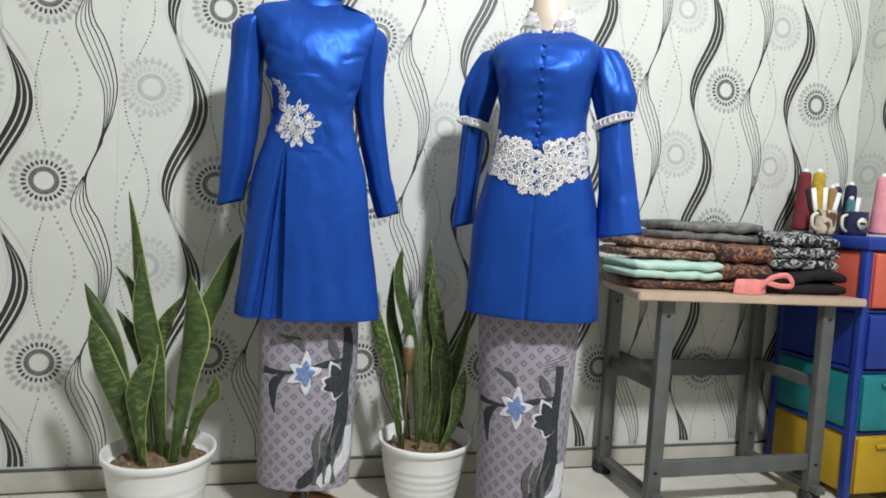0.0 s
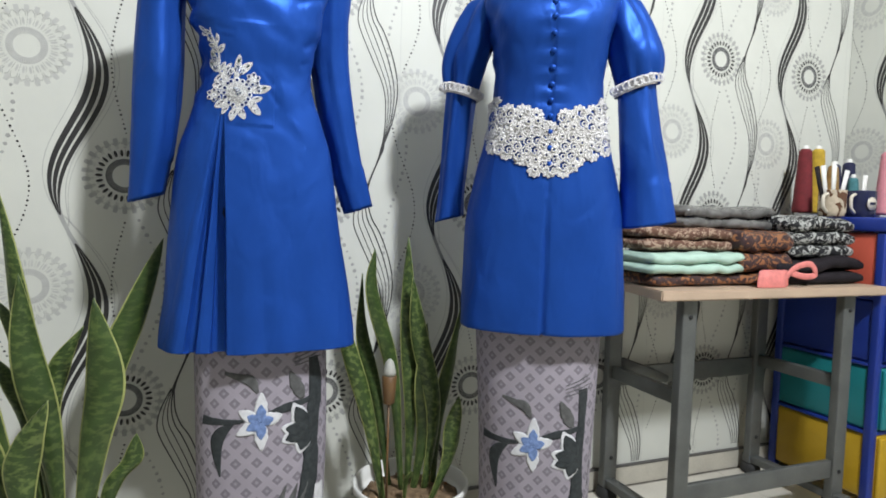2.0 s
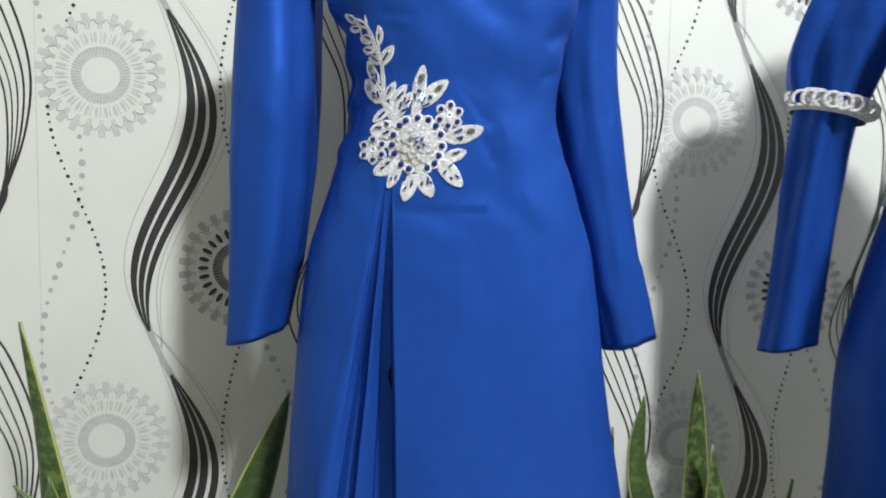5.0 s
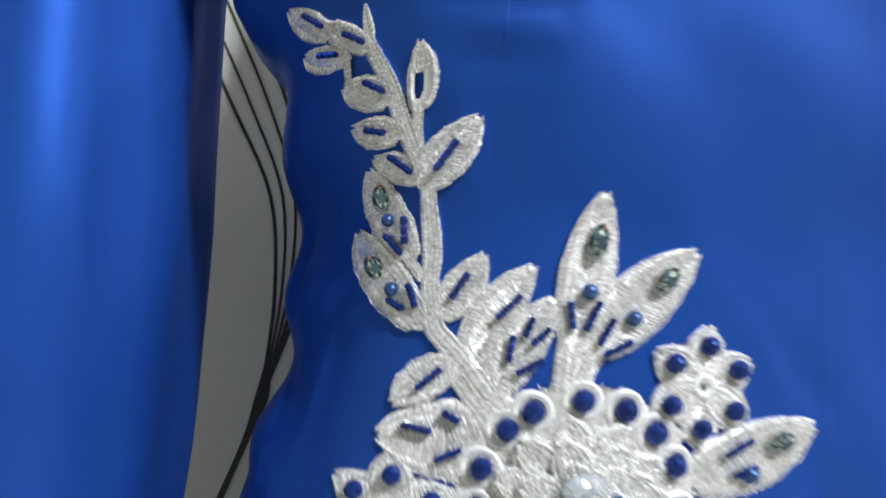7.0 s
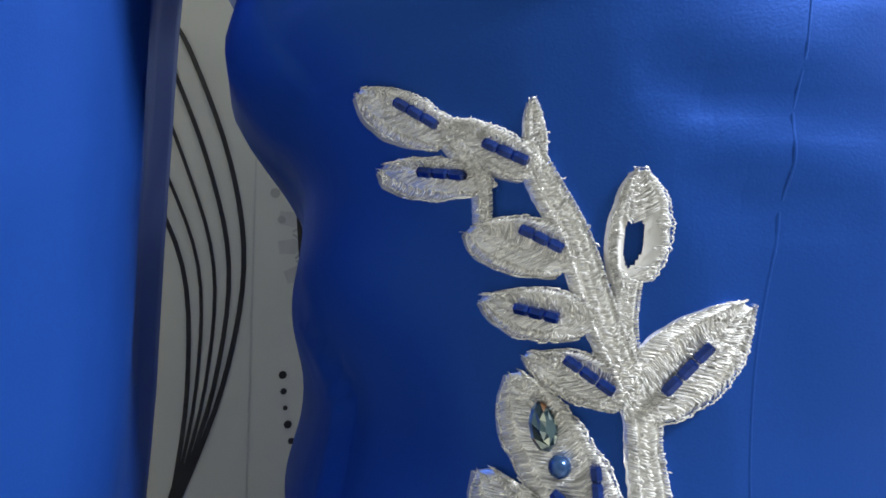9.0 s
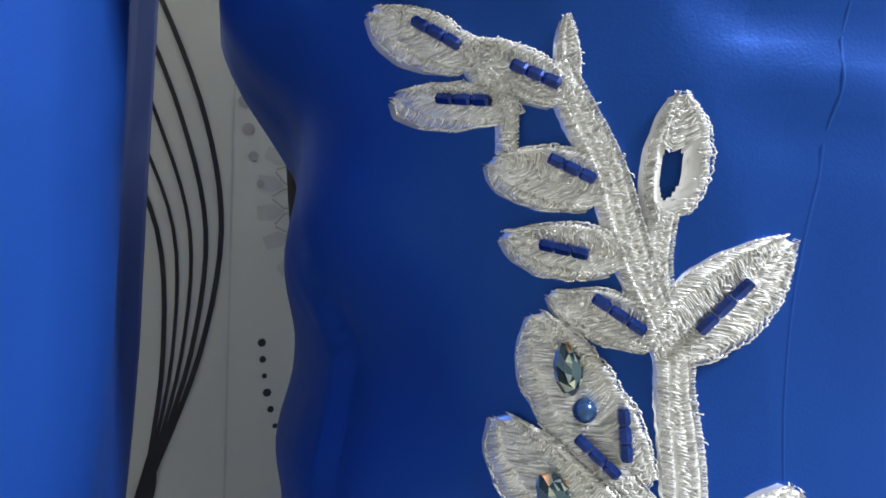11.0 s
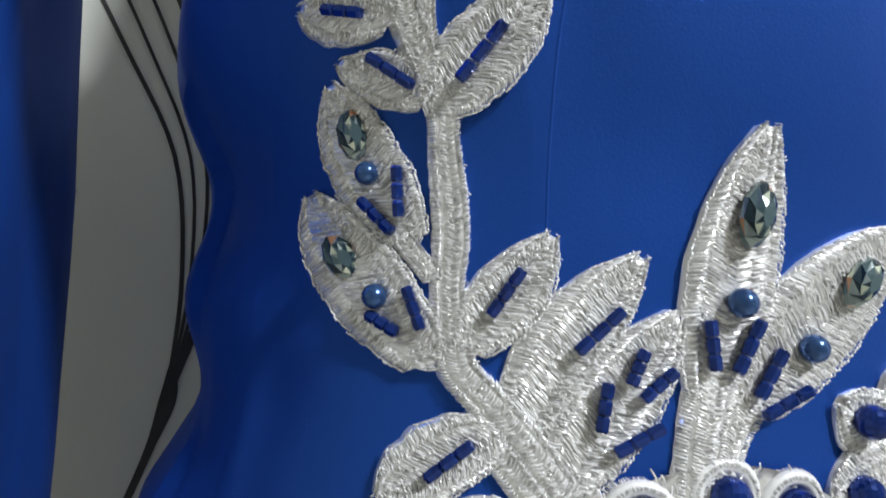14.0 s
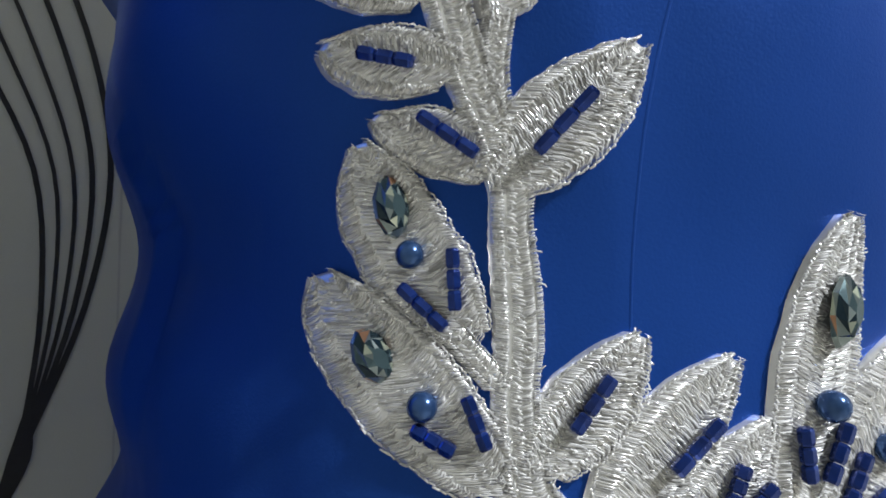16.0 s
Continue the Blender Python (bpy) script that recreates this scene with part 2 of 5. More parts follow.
TEALPL = mat("teal_plastic", (0.012, 0.2, 0.22), 0.4, 0, 0.1, 12, 0.04, 300)
YELLOWPL = mat("yellow_plastic", (0.5, 0.31, 0.015), 0.4, 0, 0.1, 12, 0.04, 300)
WOOD = mat("brown_wood", (0.36, 0.17, 0.06), 0.5, 0, 0.3, 18, 0.15, 200)
PRINT_DARK = mat("charcoal_print", (0.035, 0.04, 0.042), 0.75, 0, 0.35, 90, 0.2, 1400, 0.2, 0.0005)
PRINT_GREY = mat("grey_leaf_print", (0.095, 0.095, 0.095), 0.75, 0, 0.35, 90, 0.2, 1400, 0.2, 0.0005)
PRINT_WHITE = mat("white_print", (0.6, 0.6, 0.62), 0.75, 0, 0.12, 90, 0.2, 1400, 0.2, 0.0005)
PRINT_BLUE = mat("blue_flower_print", (0.15, 0.22, 0.42), 0.75, 0, 0.35, 120, 0.2, 1400, 0.2, 0.0005)
BEAD = mat("blue_glass_bead", (0.008, 0.034, 0.21), 0.1, 0.6, 0.4, 300, 0, 900, 0.8)
PEARL = mat("steel_blue_pearl", (0.04, 0.1, 0.26), 0.2, 0.6, 0.1, 300, 0, 900, 0.8)
# facet tones paint in what each face of the stone reflects
GEM = island_material("smoky_glass_reflections", ((0.02, 0.04, 0.055), (0.08, 0.13, 0.15), (0.3, 0.36, 0.36), (0.62, 0.68, 0.55), (0.5, 0.27, 0.16)), (0.05, 0.08), (0.5, 0.7), (0, 0.28, 0.52, 0.78, 0.92))
# darkest stitch tone paints the shade in gaps, the brightest paints glints
THREAD = island_material("silver_thread_stitches", ((0.46, 0.455, 0.455), (0.79, 0.785, 0.785), (0.89, 0.885, 0.885), (0.98, 0.98, 0.98)), (0.45, 0.17), (0.03, 0.6), (0, 0.16, 0.55, 0.86))
CRYSTAL = mat("clear_crystal", (0.6, 0.65, 0.72), 0.08, 0.5, 0.3, 200, 0, 900, 1.0)
GOLDLACE = mat("yellow_thread", (0.5, 0.33, 0.03), 0.8, 0, 0.2, 60, 0.5, 900)
MAROON = mat("maroon_thread", (0.16, 0.015, 0.02), 0.8, 0, 0.2, 60, 0.5, 900)
NAVY = mat("navy_thread", (0.015, 0.018, 0.06), 0.8, 0, 0.2, 60, 0.5, 900)
TAN = mat("tan_thread", (0.33, 0.2, 0.07), 0.8, 0, 0.2, 60, 0.5, 900)
TEALTH = mat("teal_thread", (0.06, 0.2, 0.22), 0.8, 0, 0.2, 60, 0.5, 900)
PINK = mat("pink_thread", (0.7, 0.28, 0.33), 0.75, 0, 0.12, 60, 0.4, 900)
SALMON = mat("salmon_ribbon", (0.72, 0.22, 0.2), 0.6, 0, 0.15, 60, 0.2, 900)
MINT = mat("mint_cloth", (0.42, 0.58, 0.49), 0.8, 0, 0.1, 25, 0.3, 700, 0.2)
BROWNBATIK = patterned("brown_batik", (0.13, 0.065, 0.045), (0.38, 0.27, 0.2), 55, 0.55)
DARKBATIK = patterned("black_white_batik", (0.02, 0.02, 0.022), (0.42, 0.42, 0.4), 48, 0.6)
RUSTBATIK = patterned("rust_batik", (0.06, 0.035, 0.035), (0.3, 0.13, 0.06), 38, 0.4)
BLACKCLOTH = mat("black_cloth", (0.016, 0.013, 0.016), 0.8, 0, 0.3, 25, 0.3, 700, 0.2)
FILM = mat("grey_plastic_wrapped_cloth", (0.13, 0.125, 0.12), 0.22, 0, 0.5, 24, 0.5, 60, 0.8, 0.01)
CERAMIC = patterned("striped_cream_ceramic", (0.5, 0.42, 0.32), (0.12, 0.06, 0.035), 20, 0.2)
NAVYCERAMIC = mat("navy_ceramic", (0.018, 0.022, 0.06), 0.2, 0, 0.2, 30, 0, 300)
CREAMCERAMIC = mat("cream_ceramic", (0.66, 0.6, 0.5), 0.2, 0, 0.08, 30, 0, 300)

# ---- builders ----


def thing(name, at, label, category, group="", kind="", turn=0.0):
    ob = new(name)
    ob.empty_display_size = 0.05
    ob.matrix_basis = pose(*at, 0, 0, turn)
    return tagged(ob, label, category, group, kind)


def finish(bm, name, material, smooth=True):
    bmesh.ops.recalc_face_normals(bm, faces=bm.faces)
    me = bpy.data.meshes.new(name)
    bm.to_mesh(me)
    bm.free()
    me.materials.append(material)
    if smooth:
        me.polygons.foreach_set("use_smooth", [True] * len(me.polygons))
    return me


def part(name, bm, material, parent, label="", smooth=True, local=False):
    """Links a bmesh as one mesh under a thing or a part. Points are in the world, or, with local, in the thing's own frame."""
    root = parent
    while root.parent:
        root = root.parent
    if not local:
        bmesh.ops.transform(bm, matrix=root.matrix_basis.inverted(), verts=bm.verts)
    ob = new(name, finish(bm, name, material, smooth))
    ob.parent = parent
    if label:
        tagged(ob, label)
    return ob


def single(name, bm, material, label, category, group="", kind="", smooth=True):
    return tagged(new(name, finish(bm, name, material, smooth)), label, category, group, kind)


def loft(rings, closed=True, caps=True, uvs=None):
    bm = bmesh.new()
    rows = [[bm.verts.new(p) for p in ring] for ring in rings]
    layer = bm.loops.layers.uv.new("UVMap") if uvs else None
    n = len(rows[0])
    for i in range(len(rows) - 1):
        for j in range(n if closed else n - 1):
            k = (j + 1) % n
            f = bm.faces.new((rows[i][j], rows[i][k], rows[i + 1][k], rows[i + 1][j]))
            if layer:
                for loop, (r, c) in zip(f.loops, ((i, j), (i, j + 1), (i + 1, j + 1), (i + 1, j))):
                    loop[layer].uv = uvs(r, c)
    if caps and closed:
        bm.faces.new(rows[0][::-1])
        bm.faces.new(rows[-1])
    return bm


def lathe(profile, at=(0, 0, 0), n=36, caps=True):
    """Turned solid from (radius, height) pairs."""
    return loft([[Vector((at[0] + r * math.cos(a), at[1] + r * math.sin(a), at[2] + z)) for a in np.linspace(0, 2 * math.pi, n, False)] for r, z in profile], True, caps)


def tube(points, radii, n=12, flat=1.0, caps=True):
    """A round or flattened tube along a line."""
    pts = [Vector(p) for p in points]
    rings = []
    for i, p in enumerate(pts):
        d = (pts[min(i + 1, len(pts) - 1)] - pts[max(i - 1, 0)]).normalized()
        side = d.cross(Vector((0, 1, 0)))
        side = side.normalized() if side.length > 1e-4 else Vector((1, 0, 0))
        up = side.cross(d)
        r = radii[i] if isinstance(radii, (list, tuple)) else radii
        rings.append([p + side * r * math.cos(a) + up * r * flat * math.sin(a) for a in np.linspace(0, 2 * math.pi, n, False)])
    return loft(rings, True, caps)


def smooth_line(points, steps=8):
    """A rounded line through the points."""
    pts = [Vector(p) for p in points]
    out = []
    for i in range(len(pts) - 1):
        a, b, c, d = pts[max(i - 1, 0)], pts[i], pts[i + 1], pts[min(i + 2, len(pts) - 1)]
        for s in range(steps):
            t = s / steps
            out.append(0.5 * (2 * b + (c - a) * t + (2 * a - 5 * b + 4 * c - d) * t * t + (3 * b - a - 3 * c + d) * t**3))
    return out + [pts[-1]]


def box(lo, hi, bevel=0.004):
    bm = bmesh.new()
    size = [h - l for l, h in zip(lo, hi)]
    mid = [(h + l) / 2 for l, h in zip(lo, hi)]
    bmesh.ops.create_cube(bm, size=1, matrix=Matrix.Translation(mid) @ Matrix.Diagonal((*size, 1)))
    if bevel:
        bmesh.ops.bevel(bm, geom=bm.edges[:], offset=min(bevel, min(size) * 0.4), segments=2, affect="EDGES", profile=0.6)
    return bm


def curve_at(rows, z):
    """Smooth values between rows that begin with their height."""
    zs = [q[0] for q in rows]
    k = int(np.clip(np.searchsorted(zs, z) - 1, 0, len(zs) - 2))
    h = zs[k + 1] - zs[k]
    t = min(max((z - zs[k]) / h, 0), 1)
    out = []
    for c in range(1, len(rows[0])):
        v = [q[c] for q in rows]

        def slope(i):
            return (v[i + 1] - v[i - 1]) / (zs[i + 1] - zs[i - 1]) if 0 < i < len(v) - 1 else 0.0

        out.append((2 * t**3 - 3 * t * t + 1) * v[k] + (t**3 - 2 * t * t + t) * h * slope(k) + (3 * t * t - 2 * t**3) * v[k + 1] + (t**3 - t * t) * h * slope(k + 1))
    return out


# ---- the room ----


def room():
    floor = single("floor", box((-3.2, -2.6, FLOOR - 0.12), (EAST + 0.15, WALL + 0.15, FLOOR - 0.004), 0), GROUT, "cream ceramic tiled floor with thin grey joints", "floor", kind="structure", smooth=False)
    tile = finish(box((-0.1985, -0.1985, -0.01), (0.1985, 0.1985, 0.0), 0.002), "tile", TILE, False)
    for i in range(13):
        for j in range(11):
            ob = new("tile", tile)
            ob.parent = floor
            ob.location = (-3.0 + 0.4 * i, 1.88 - 0.4 * j, FLOOR)
    # out of view: added to close the room and bounce the lamp's light
    single("ceiling", box((-3.2, -2.6, CEIL), (EAST + 0.15, WALL + 0.15, CEIL + 0.1), 0), PLASTER, "unseen plain cream ceiling, added to close the room and bounce light", "ceiling", kind="structure", smooth=False)
    north = single("wall_north", box((-3.2, WALL, FLOOR - 0.1), (EAST + 0.15, WALL + 0.12, CEIL), 0), PAPER, "pale wallpaper with black wavy ribbons and circular motifs", "wall", kind="structure", smooth=False)
    east = single("wall_east", box((EAST, -2.6, FLOOR - 0.1), (EAST + 0.12, WALL - 0.002, CEIL), 0), PAPER, "pale wallpapered side wall with the same wavy print", "wall", kind="structure", smooth=False)
    # south and west walls are unseen too, added for bounced fill
    single("wall_south", box((-3.2, -2.6, FLOOR - 0.1), (EAST - 0.002, -2.48, CEIL), 0), PLASTER, "unseen plain cream wall, added to close the room and bounce light", "wall", kind="structure", smooth=False)
    single("wall_west", box((-3.2, -2.478, FLOOR - 0.1), (-3.08, WALL - 0.002, CEIL), 0), PLASTER, "unseen plain cream wall, added to close the room and bounce light", "wall", kind="structure", smooth=False)
    base = single("baseboard", box((-3.07, WALL - 0.012, FLOOR), (EAST - 0.014, WALL - 0.001, 0.093), 0.002), SKIRTING, "cream ceramic skirting tiles along the papered wall", "baseboard", kind="structure", smooth=False)
    part("edge_strip", box((-3.07, WALL - 0.013, 0.0935), (EAST - 0.014, WALL - 0.001, 0.1), 0.001), DARKLINE, base, "dark strip on top of the skirting", False)
    single("baseboard_east", box((EAST - 0.012, -2.47, FLOOR), (EAST - 0.001, WALL - 0.014, 0.097), 0.002), SKIRTING, "cream ceramic skirting tiles along the side wall", "baseboard", kind="structure", smooth=False)
    return north, east


class Sheet:
    """Flat printed shapes, laid on a wall by u (along) and z (up)."""

    def __init__(self, place):
        self.bm, self.place = bmesh.new(), place

    def poly(self, pts, lift=0.0006):
        self.bm.faces.new([self.bm.verts.new(self.place(u, z, lift)) for u, z in pts])

    def ribbon(self, pts, widths, lift=0.0006):
        rows = []
        for i, (u, z) in enumerate(pts):
            a, b = pts[max(i - 1, 0)], pts[min(i + 1, len(pts) - 1)]
            du, dz = b[0] - a[0], b[1] - a[1]
            d = math.hypot(du, dz) or 1
            w = widths[i] / 2
            rows.append([self.bm.verts.new(self.place(u + s * w * -dz / d, z + s * w * du / d, lift)) for s in (-1, 1)])
        for p, q in zip(rows, rows[1:]):
            self.bm.faces.new((p[0], p[1], q[1], q[0]))

    def dot(self, u, z, r, n=8, lift=0.0006):
        self.poly([(u + r * math.cos(a), z + r * math.sin(a)) for a in np.linspace(0, 2 * math.pi, n, False)], lift)

    def ring(self, u, z, r0, r1, n=28, lift=0.0006):
        for k in range(n):
            a, b = 2 * math.pi * k / n, 2 * math.pi * (k + 1) / n
            self.poly([(u + r * math.cos(c), z + r * math.sin(c)) for r, c in ((r0, a), (r1, a), (r1, b), (r0, b))], lift)


def wallpaper(wall, place, strips, u_max):
    """The printed pattern: each strip repeats every 0.536 m upwards."""
    V = 0.536
    black, grey, pale, faint = (Sheet(place) for _ in range(4))

    def motif(u, z, dark):
        n = 26
        for k in range(n):
            a = 2 * math.pi * k / n
            ca, sa = math.cos(a), math.sin(a)

            def at(r, s):
                return (u + r * ca - s * sa, z + r * sa + s * ca)

            (black if dark else faint).poly([at(0.0455 + 0.0165 * (1 - math.cos(q)) / 2, (0.0036 if dark else 0.0024) * math.sin(q)) for q in np.linspace(0, 2 * math.pi, 9)[:-1]])
            h = math.pi / n
            for s in (-1, 1):
                pts = [at(0.064, s * 0.0062), at(0.071, s * 0.0067), at(0.079, s * 0.0008)]
                (grey if dark else pale).ribbon(pts, [0.0009, 0.0012, 0.0012], 0.0009)
            b = a + h
            cb, sb = math.cos(b), math.sin(b)
            (pale if dark else faint).poly([(u + r * cb - s * sb, z + r * sb + s * cb) for r, s in ((0.071, 0.0), (0.078, 0.0055), (0.089, 0.0045), (0.089, -0.0045), (0.078, -0.0055))], 0.0004)
            (grey if dark else pale).ribbon([at(0.044, 0.0048), at(0.06, 0.0056)], [0.0006, 0.0009], 0.0008)
            for q in range(2):
                c = a + q * h
                (black if dark else pale).ribbon([(u + r * math.cos(c), z + r * math.sin(c)) for r in (0.0275, 0.0395)], [0.0010, 0.0026] if dark else [0.0005, 0.0013])
        (grey if dark else faint).ring(u, z, 0.026, 0.0405, 40, 0.0004)

    for u0, dz, merged, *shift in strips:
        du, up = shift or (0, 0)
        for row in range(-2, 6):
            z0 = 0.441 + dz + V * row

            def ok(z):
                return 0.102 < z < CEIL - 0.02

            def seg(sheet, pts, widths, lift=0.0006):
                run, ws = [], []
                for (u, z), w in zip(pts, widths):
                    if ok(z) and u < u_max:
                        run.append((u, z))
                        ws.append(w)
                if len(run) > 1:
                    sheet.ribbon(run, ws, lift)

            if ok(z0 - 0.09) and ok(z0 + 0.09) and u0 + 0.09 < u_max:
                motif(u0, z0, True)
            if ok(z0 + 0.275 - 0.09) and ok(z0 + 0.275 + 0.09) and u0 - 0.1 < u_max:
                motif(u0 - 0.193 + du, z0 + 0.277 + up, False)
            # three dark ribbons that swell and close again
            steps = 34
            for k in range(3):
                pts, ws = [], []
                for i in range(steps + 1):
                    s = i / steps
                    z = 0.375 - 0.47 * s
                    swell = math.sin(math.pi * min(max(s * 0.98 + 0.01, 0), 1)) ** 0.8
                    c = -0.098 + 0.044 * math.cos(2 * math.pi * (z - 0.235) / V)
                    slant = math.hypot(1, 0.044 * 2 * math.pi / V * math.sin(2 * math.pi * (z - 0.235) / V))
                    pts.append((u0 + c + (k - 1) * 0.0185 * swell, z0 + z))
                    ws.append((0.0135 if merged else 0.0135 - 0.0012 * k) * swell / slant + 0.0008)
                seg(black, pts, ws)
            for off, thick in ((-0.034, 0.0012), (0.036, 0.0014), (0.046, 0.0009)):
                pts = []
                for i in range(40):
                    z = 0.44 - 0.56 * i / 39
                    swell = math.sin(math.pi * i / 39) ** 0.7
                    pts.append((u0 - 0.098 + 0.044 * math.cos(2 * math.pi * (z - 0.25) / V) + off * swell, z0 + z))
                seg(pale, pts, [thick] * 40, 0.0003)
            pts = [(u0 - 0.098 + 0.044 * math.cos(2 * math.pi * (z - 0.235) / V), z0 + z) for z in np.linspace(-0.07, -0.18, 9)]
            seg(pale if not merged else grey, pts, [0.010, 0.011, 0.010, 0.009, 0.008, 0.008, 0.009, 0.010, 0.012], 0.0004)
            # five thin lines fanning out between two knots
            lz, lu = 0.02, 0.006
            left = [(0.115, 0.104), (0.03, 0.101), (0.0, 0.096), (-0.05, 0.073), (-0.09, 0.065), (-0.126, 0.074), (-0.2, 0.109), (-0.272, 0.141), (-0.35, 0.147), (-0.421, 0.1405)]
            right = [(0.115, 0.112), (0.03, 0.106), (0.0, 0.103), (-0.05, 0.105), (-0.09, 0.118), (-0.126, 0.14), (-0.2, 0.168), (-0.272, 0.179), (-0.35, 0.168), (-0.421, 0.1435)]
            for k in range(5):
                f = k / 4
                ctrl = [(lx * (1 - f) + rx * f, z, 0) for (z, lx), (_, rx) in zip(left[2:], right[2:])]
                pts = [(u0 + lu + p.x, z0 + lz + p.y) for p in smooth_line(ctrl, 5)]
                seg(black, pts, [0.0027 + 0.0006 * math.sin(3 + 5 * f)] * len(pts), 0.0006 + 0.00005 * k)
            knot = [(u0 + lu + p.x, z0 + lz + p.y) for p in smooth_line([(0.1425, 0.128, 0), (0.14, 0.105, 0), (0.128, 0.07, 0), (0.108, 0.02, 0), (0.1, -0.01, 0)], 4)]
            ws = [min(0.0035 + 0.002 * i, 0.0045 + 0.006 * math.exp(-((i - 4) / 2.5) ** 2) + 0.003 * math.exp(-((i - 15) / 2.5) ** 2)) for i in range(len(knot))]
            seg(black, knot, ws, 0.0009)
            # strings of dots
            for i in range(42):
                z = -0.185 + i * 0.0107 * 1.02
                if z < 0.235 and ok(z0 + z) and u0 - 0.2 < u_max:
                    black.dot(u0 - 0.228 + 0.037 * math.cos(2 * math.pi * (z + 0.03) / V), z0 + z, 0.0017 + 0.0011 * ((i * 7) % 3) / 2)
                z = 0.10 + i * 0.0105
                if z < 0.43 and ok(z0 + z) and u0 < u_max:
                    black.dot(u0 - 0.006 - 0.022 * math.cos(2 * math.pi * (z - 0.268) / V), z0 + z, 0.0017 + 0.0010 * ((i * 5) % 3) / 2)
            for i in range(22):
                z = -0.2 + i * 0.0185
                if z < 0.2 and ok(z0 + z) and u0 - 0.2 < u_max:
                    pale.dot(u0 - 0.25 - 0.03 * math.cos(2 * math.pi * (z + 0.12) / V), z0 + z, 0.0028 + 0.0022 * ((i * 5) % 4) / 3)
                z = 0.10 + i * 0.0175
                if z < 0.44 and ok(z0 + z) and u0 + 0.1 < u_max:
                    pale.dot(u0 + 0.045 - 0.042 * math.cos(2 * math.pi * (z - 0.0) / V), z0 + z, 0.003 + 0.0024 * ((i * 3) % 4) / 3)
            if row == 0 and u0 + 0.19 < u_max:
                faint.ribbon([(u0 + 0.191, 0.102), (u0 + 0.191, CEIL - 0.02)], [0.0012, 0.0012], 0.0003)
    for name, sheet, ink in (("black_print", black, INK), ("grey_print", grey, INK_GREY), ("pale_print", pale, INK_PALE), ("faint_print", faint, INK_FAINT)):
        tagged(part(name, sheet.bm, ink, wall, "", False), kind="stuff")


north, east = room()
wallpaper(north, lambda u, z, lift: (u, WALL - lift, z), [(-2.12, -0.03, False), (-1.665, -0.03, False), (-1.21, -0.03, False), (-0.748, -0.022, False), (-0.277, 0.0, False), (0.2, -0.018, False, 0.012, 0.05), (0.635, -0.033, True), (1.085, -0.038, True), (1.53, -0.043, True), (1.955, -0.055, True), (2.4, -0.06, True)], EAST - 0.005)
wallpaper(east, lambda u, z, lift: (EAST - lift, WALL - u, z), [(0.26, -0.06, True), (0.71, -0.06, True), (1.16, -0.06, True)], 1.4)

# ---- garments ----
# height, centre x, half width, front y, back y
TUNIC = [(0.625, 0.011, 0.196, 1.706, 1.975), (0.74, 0.008, 0.184, 1.714, 1.972), (0.87, 0.0, 0.168, 1.722, 1.965), (1.02, -0.004, 0.149, 1.731, 1.955), (1.092, -0.004, 0.127, 1.733, 1.938), (1.154, -0.005, 0.1075, 1.73, 1.925), (1.19, -0.003, 0.1045, 1.728, 1.92), (1.22, -0.002, 0.108, 1.7245, 1.925), (1.245, -0.002, 0.1135, 1.7215, 1.93), (1.27, -0.003, 0.1225, 1.718, 1.937), (1.31, -0.004, 0.129, 1.716, 1.945), (1.38, -0.006, 0.148, 1.733, 1.945), (1.425, -0.008, 0.16, 1.757, 1.935), (1.453, -0.008, 0.135, 1.782, 1.915), (1.468, -0.005, 0.085, 1.797, 1.897), (1.476, -0.003, 0.068, 1.803, 1.89)]


def roundness(z):
    """The roundness of the cross-section, from waist to bust."""
    return float(np.interp(z, (1.2, 1.24), (2.3, 2.12)))


def tunic_mid(s, z):
    """The body stands a little turned: its side seams lie at different depths."""
    near = float(np.interp(z, (1.2, 1.24), (1.832, 1.803)))
    return 0.5 * (near + 1.778) - 0.5 * (near - 1.778) * s


# slack creases near the waist: from x, z to x, z, width, depth
CREASES = [(-0.081, 1.2505, -0.052, 1.245, 0.0042, 0.002), (-0.08, 1.237, -0.055, 1.2325, 0.0036, 0.0017), (-0.124, 1.247, -0.088, 1.2265, 0.0065, 0.0071), (-0.12, 1.272, -0.1, 1.259, 0.005, 0.0061), (-0.118, 1.203, -0.092, 1.19, 0.008, 0.0044), (-0.112, 1.165, -0.09, 1.163, 0.008, 0.0026), (-0.006, 1.172, 0.018, 1.153, 0.0075, 0.0044), (0.016, 1.136, 0.03, 1.118, 0.007, 0.0034), (0.085, 1.235, 0.11, 1.255, 0.007, 0.0039), (0.08, 1.2, 0.106, 1.212, 0.006, 0.0031), (0.115, 1.335, 0.07, 1.315, 0.008, 0.0039), (-0.125, 1.34, -0.075, 1.318, 0.008, 0.0039), (-0.058, 1.085, -0.02, 1.06, 0.012, 0.0029)]


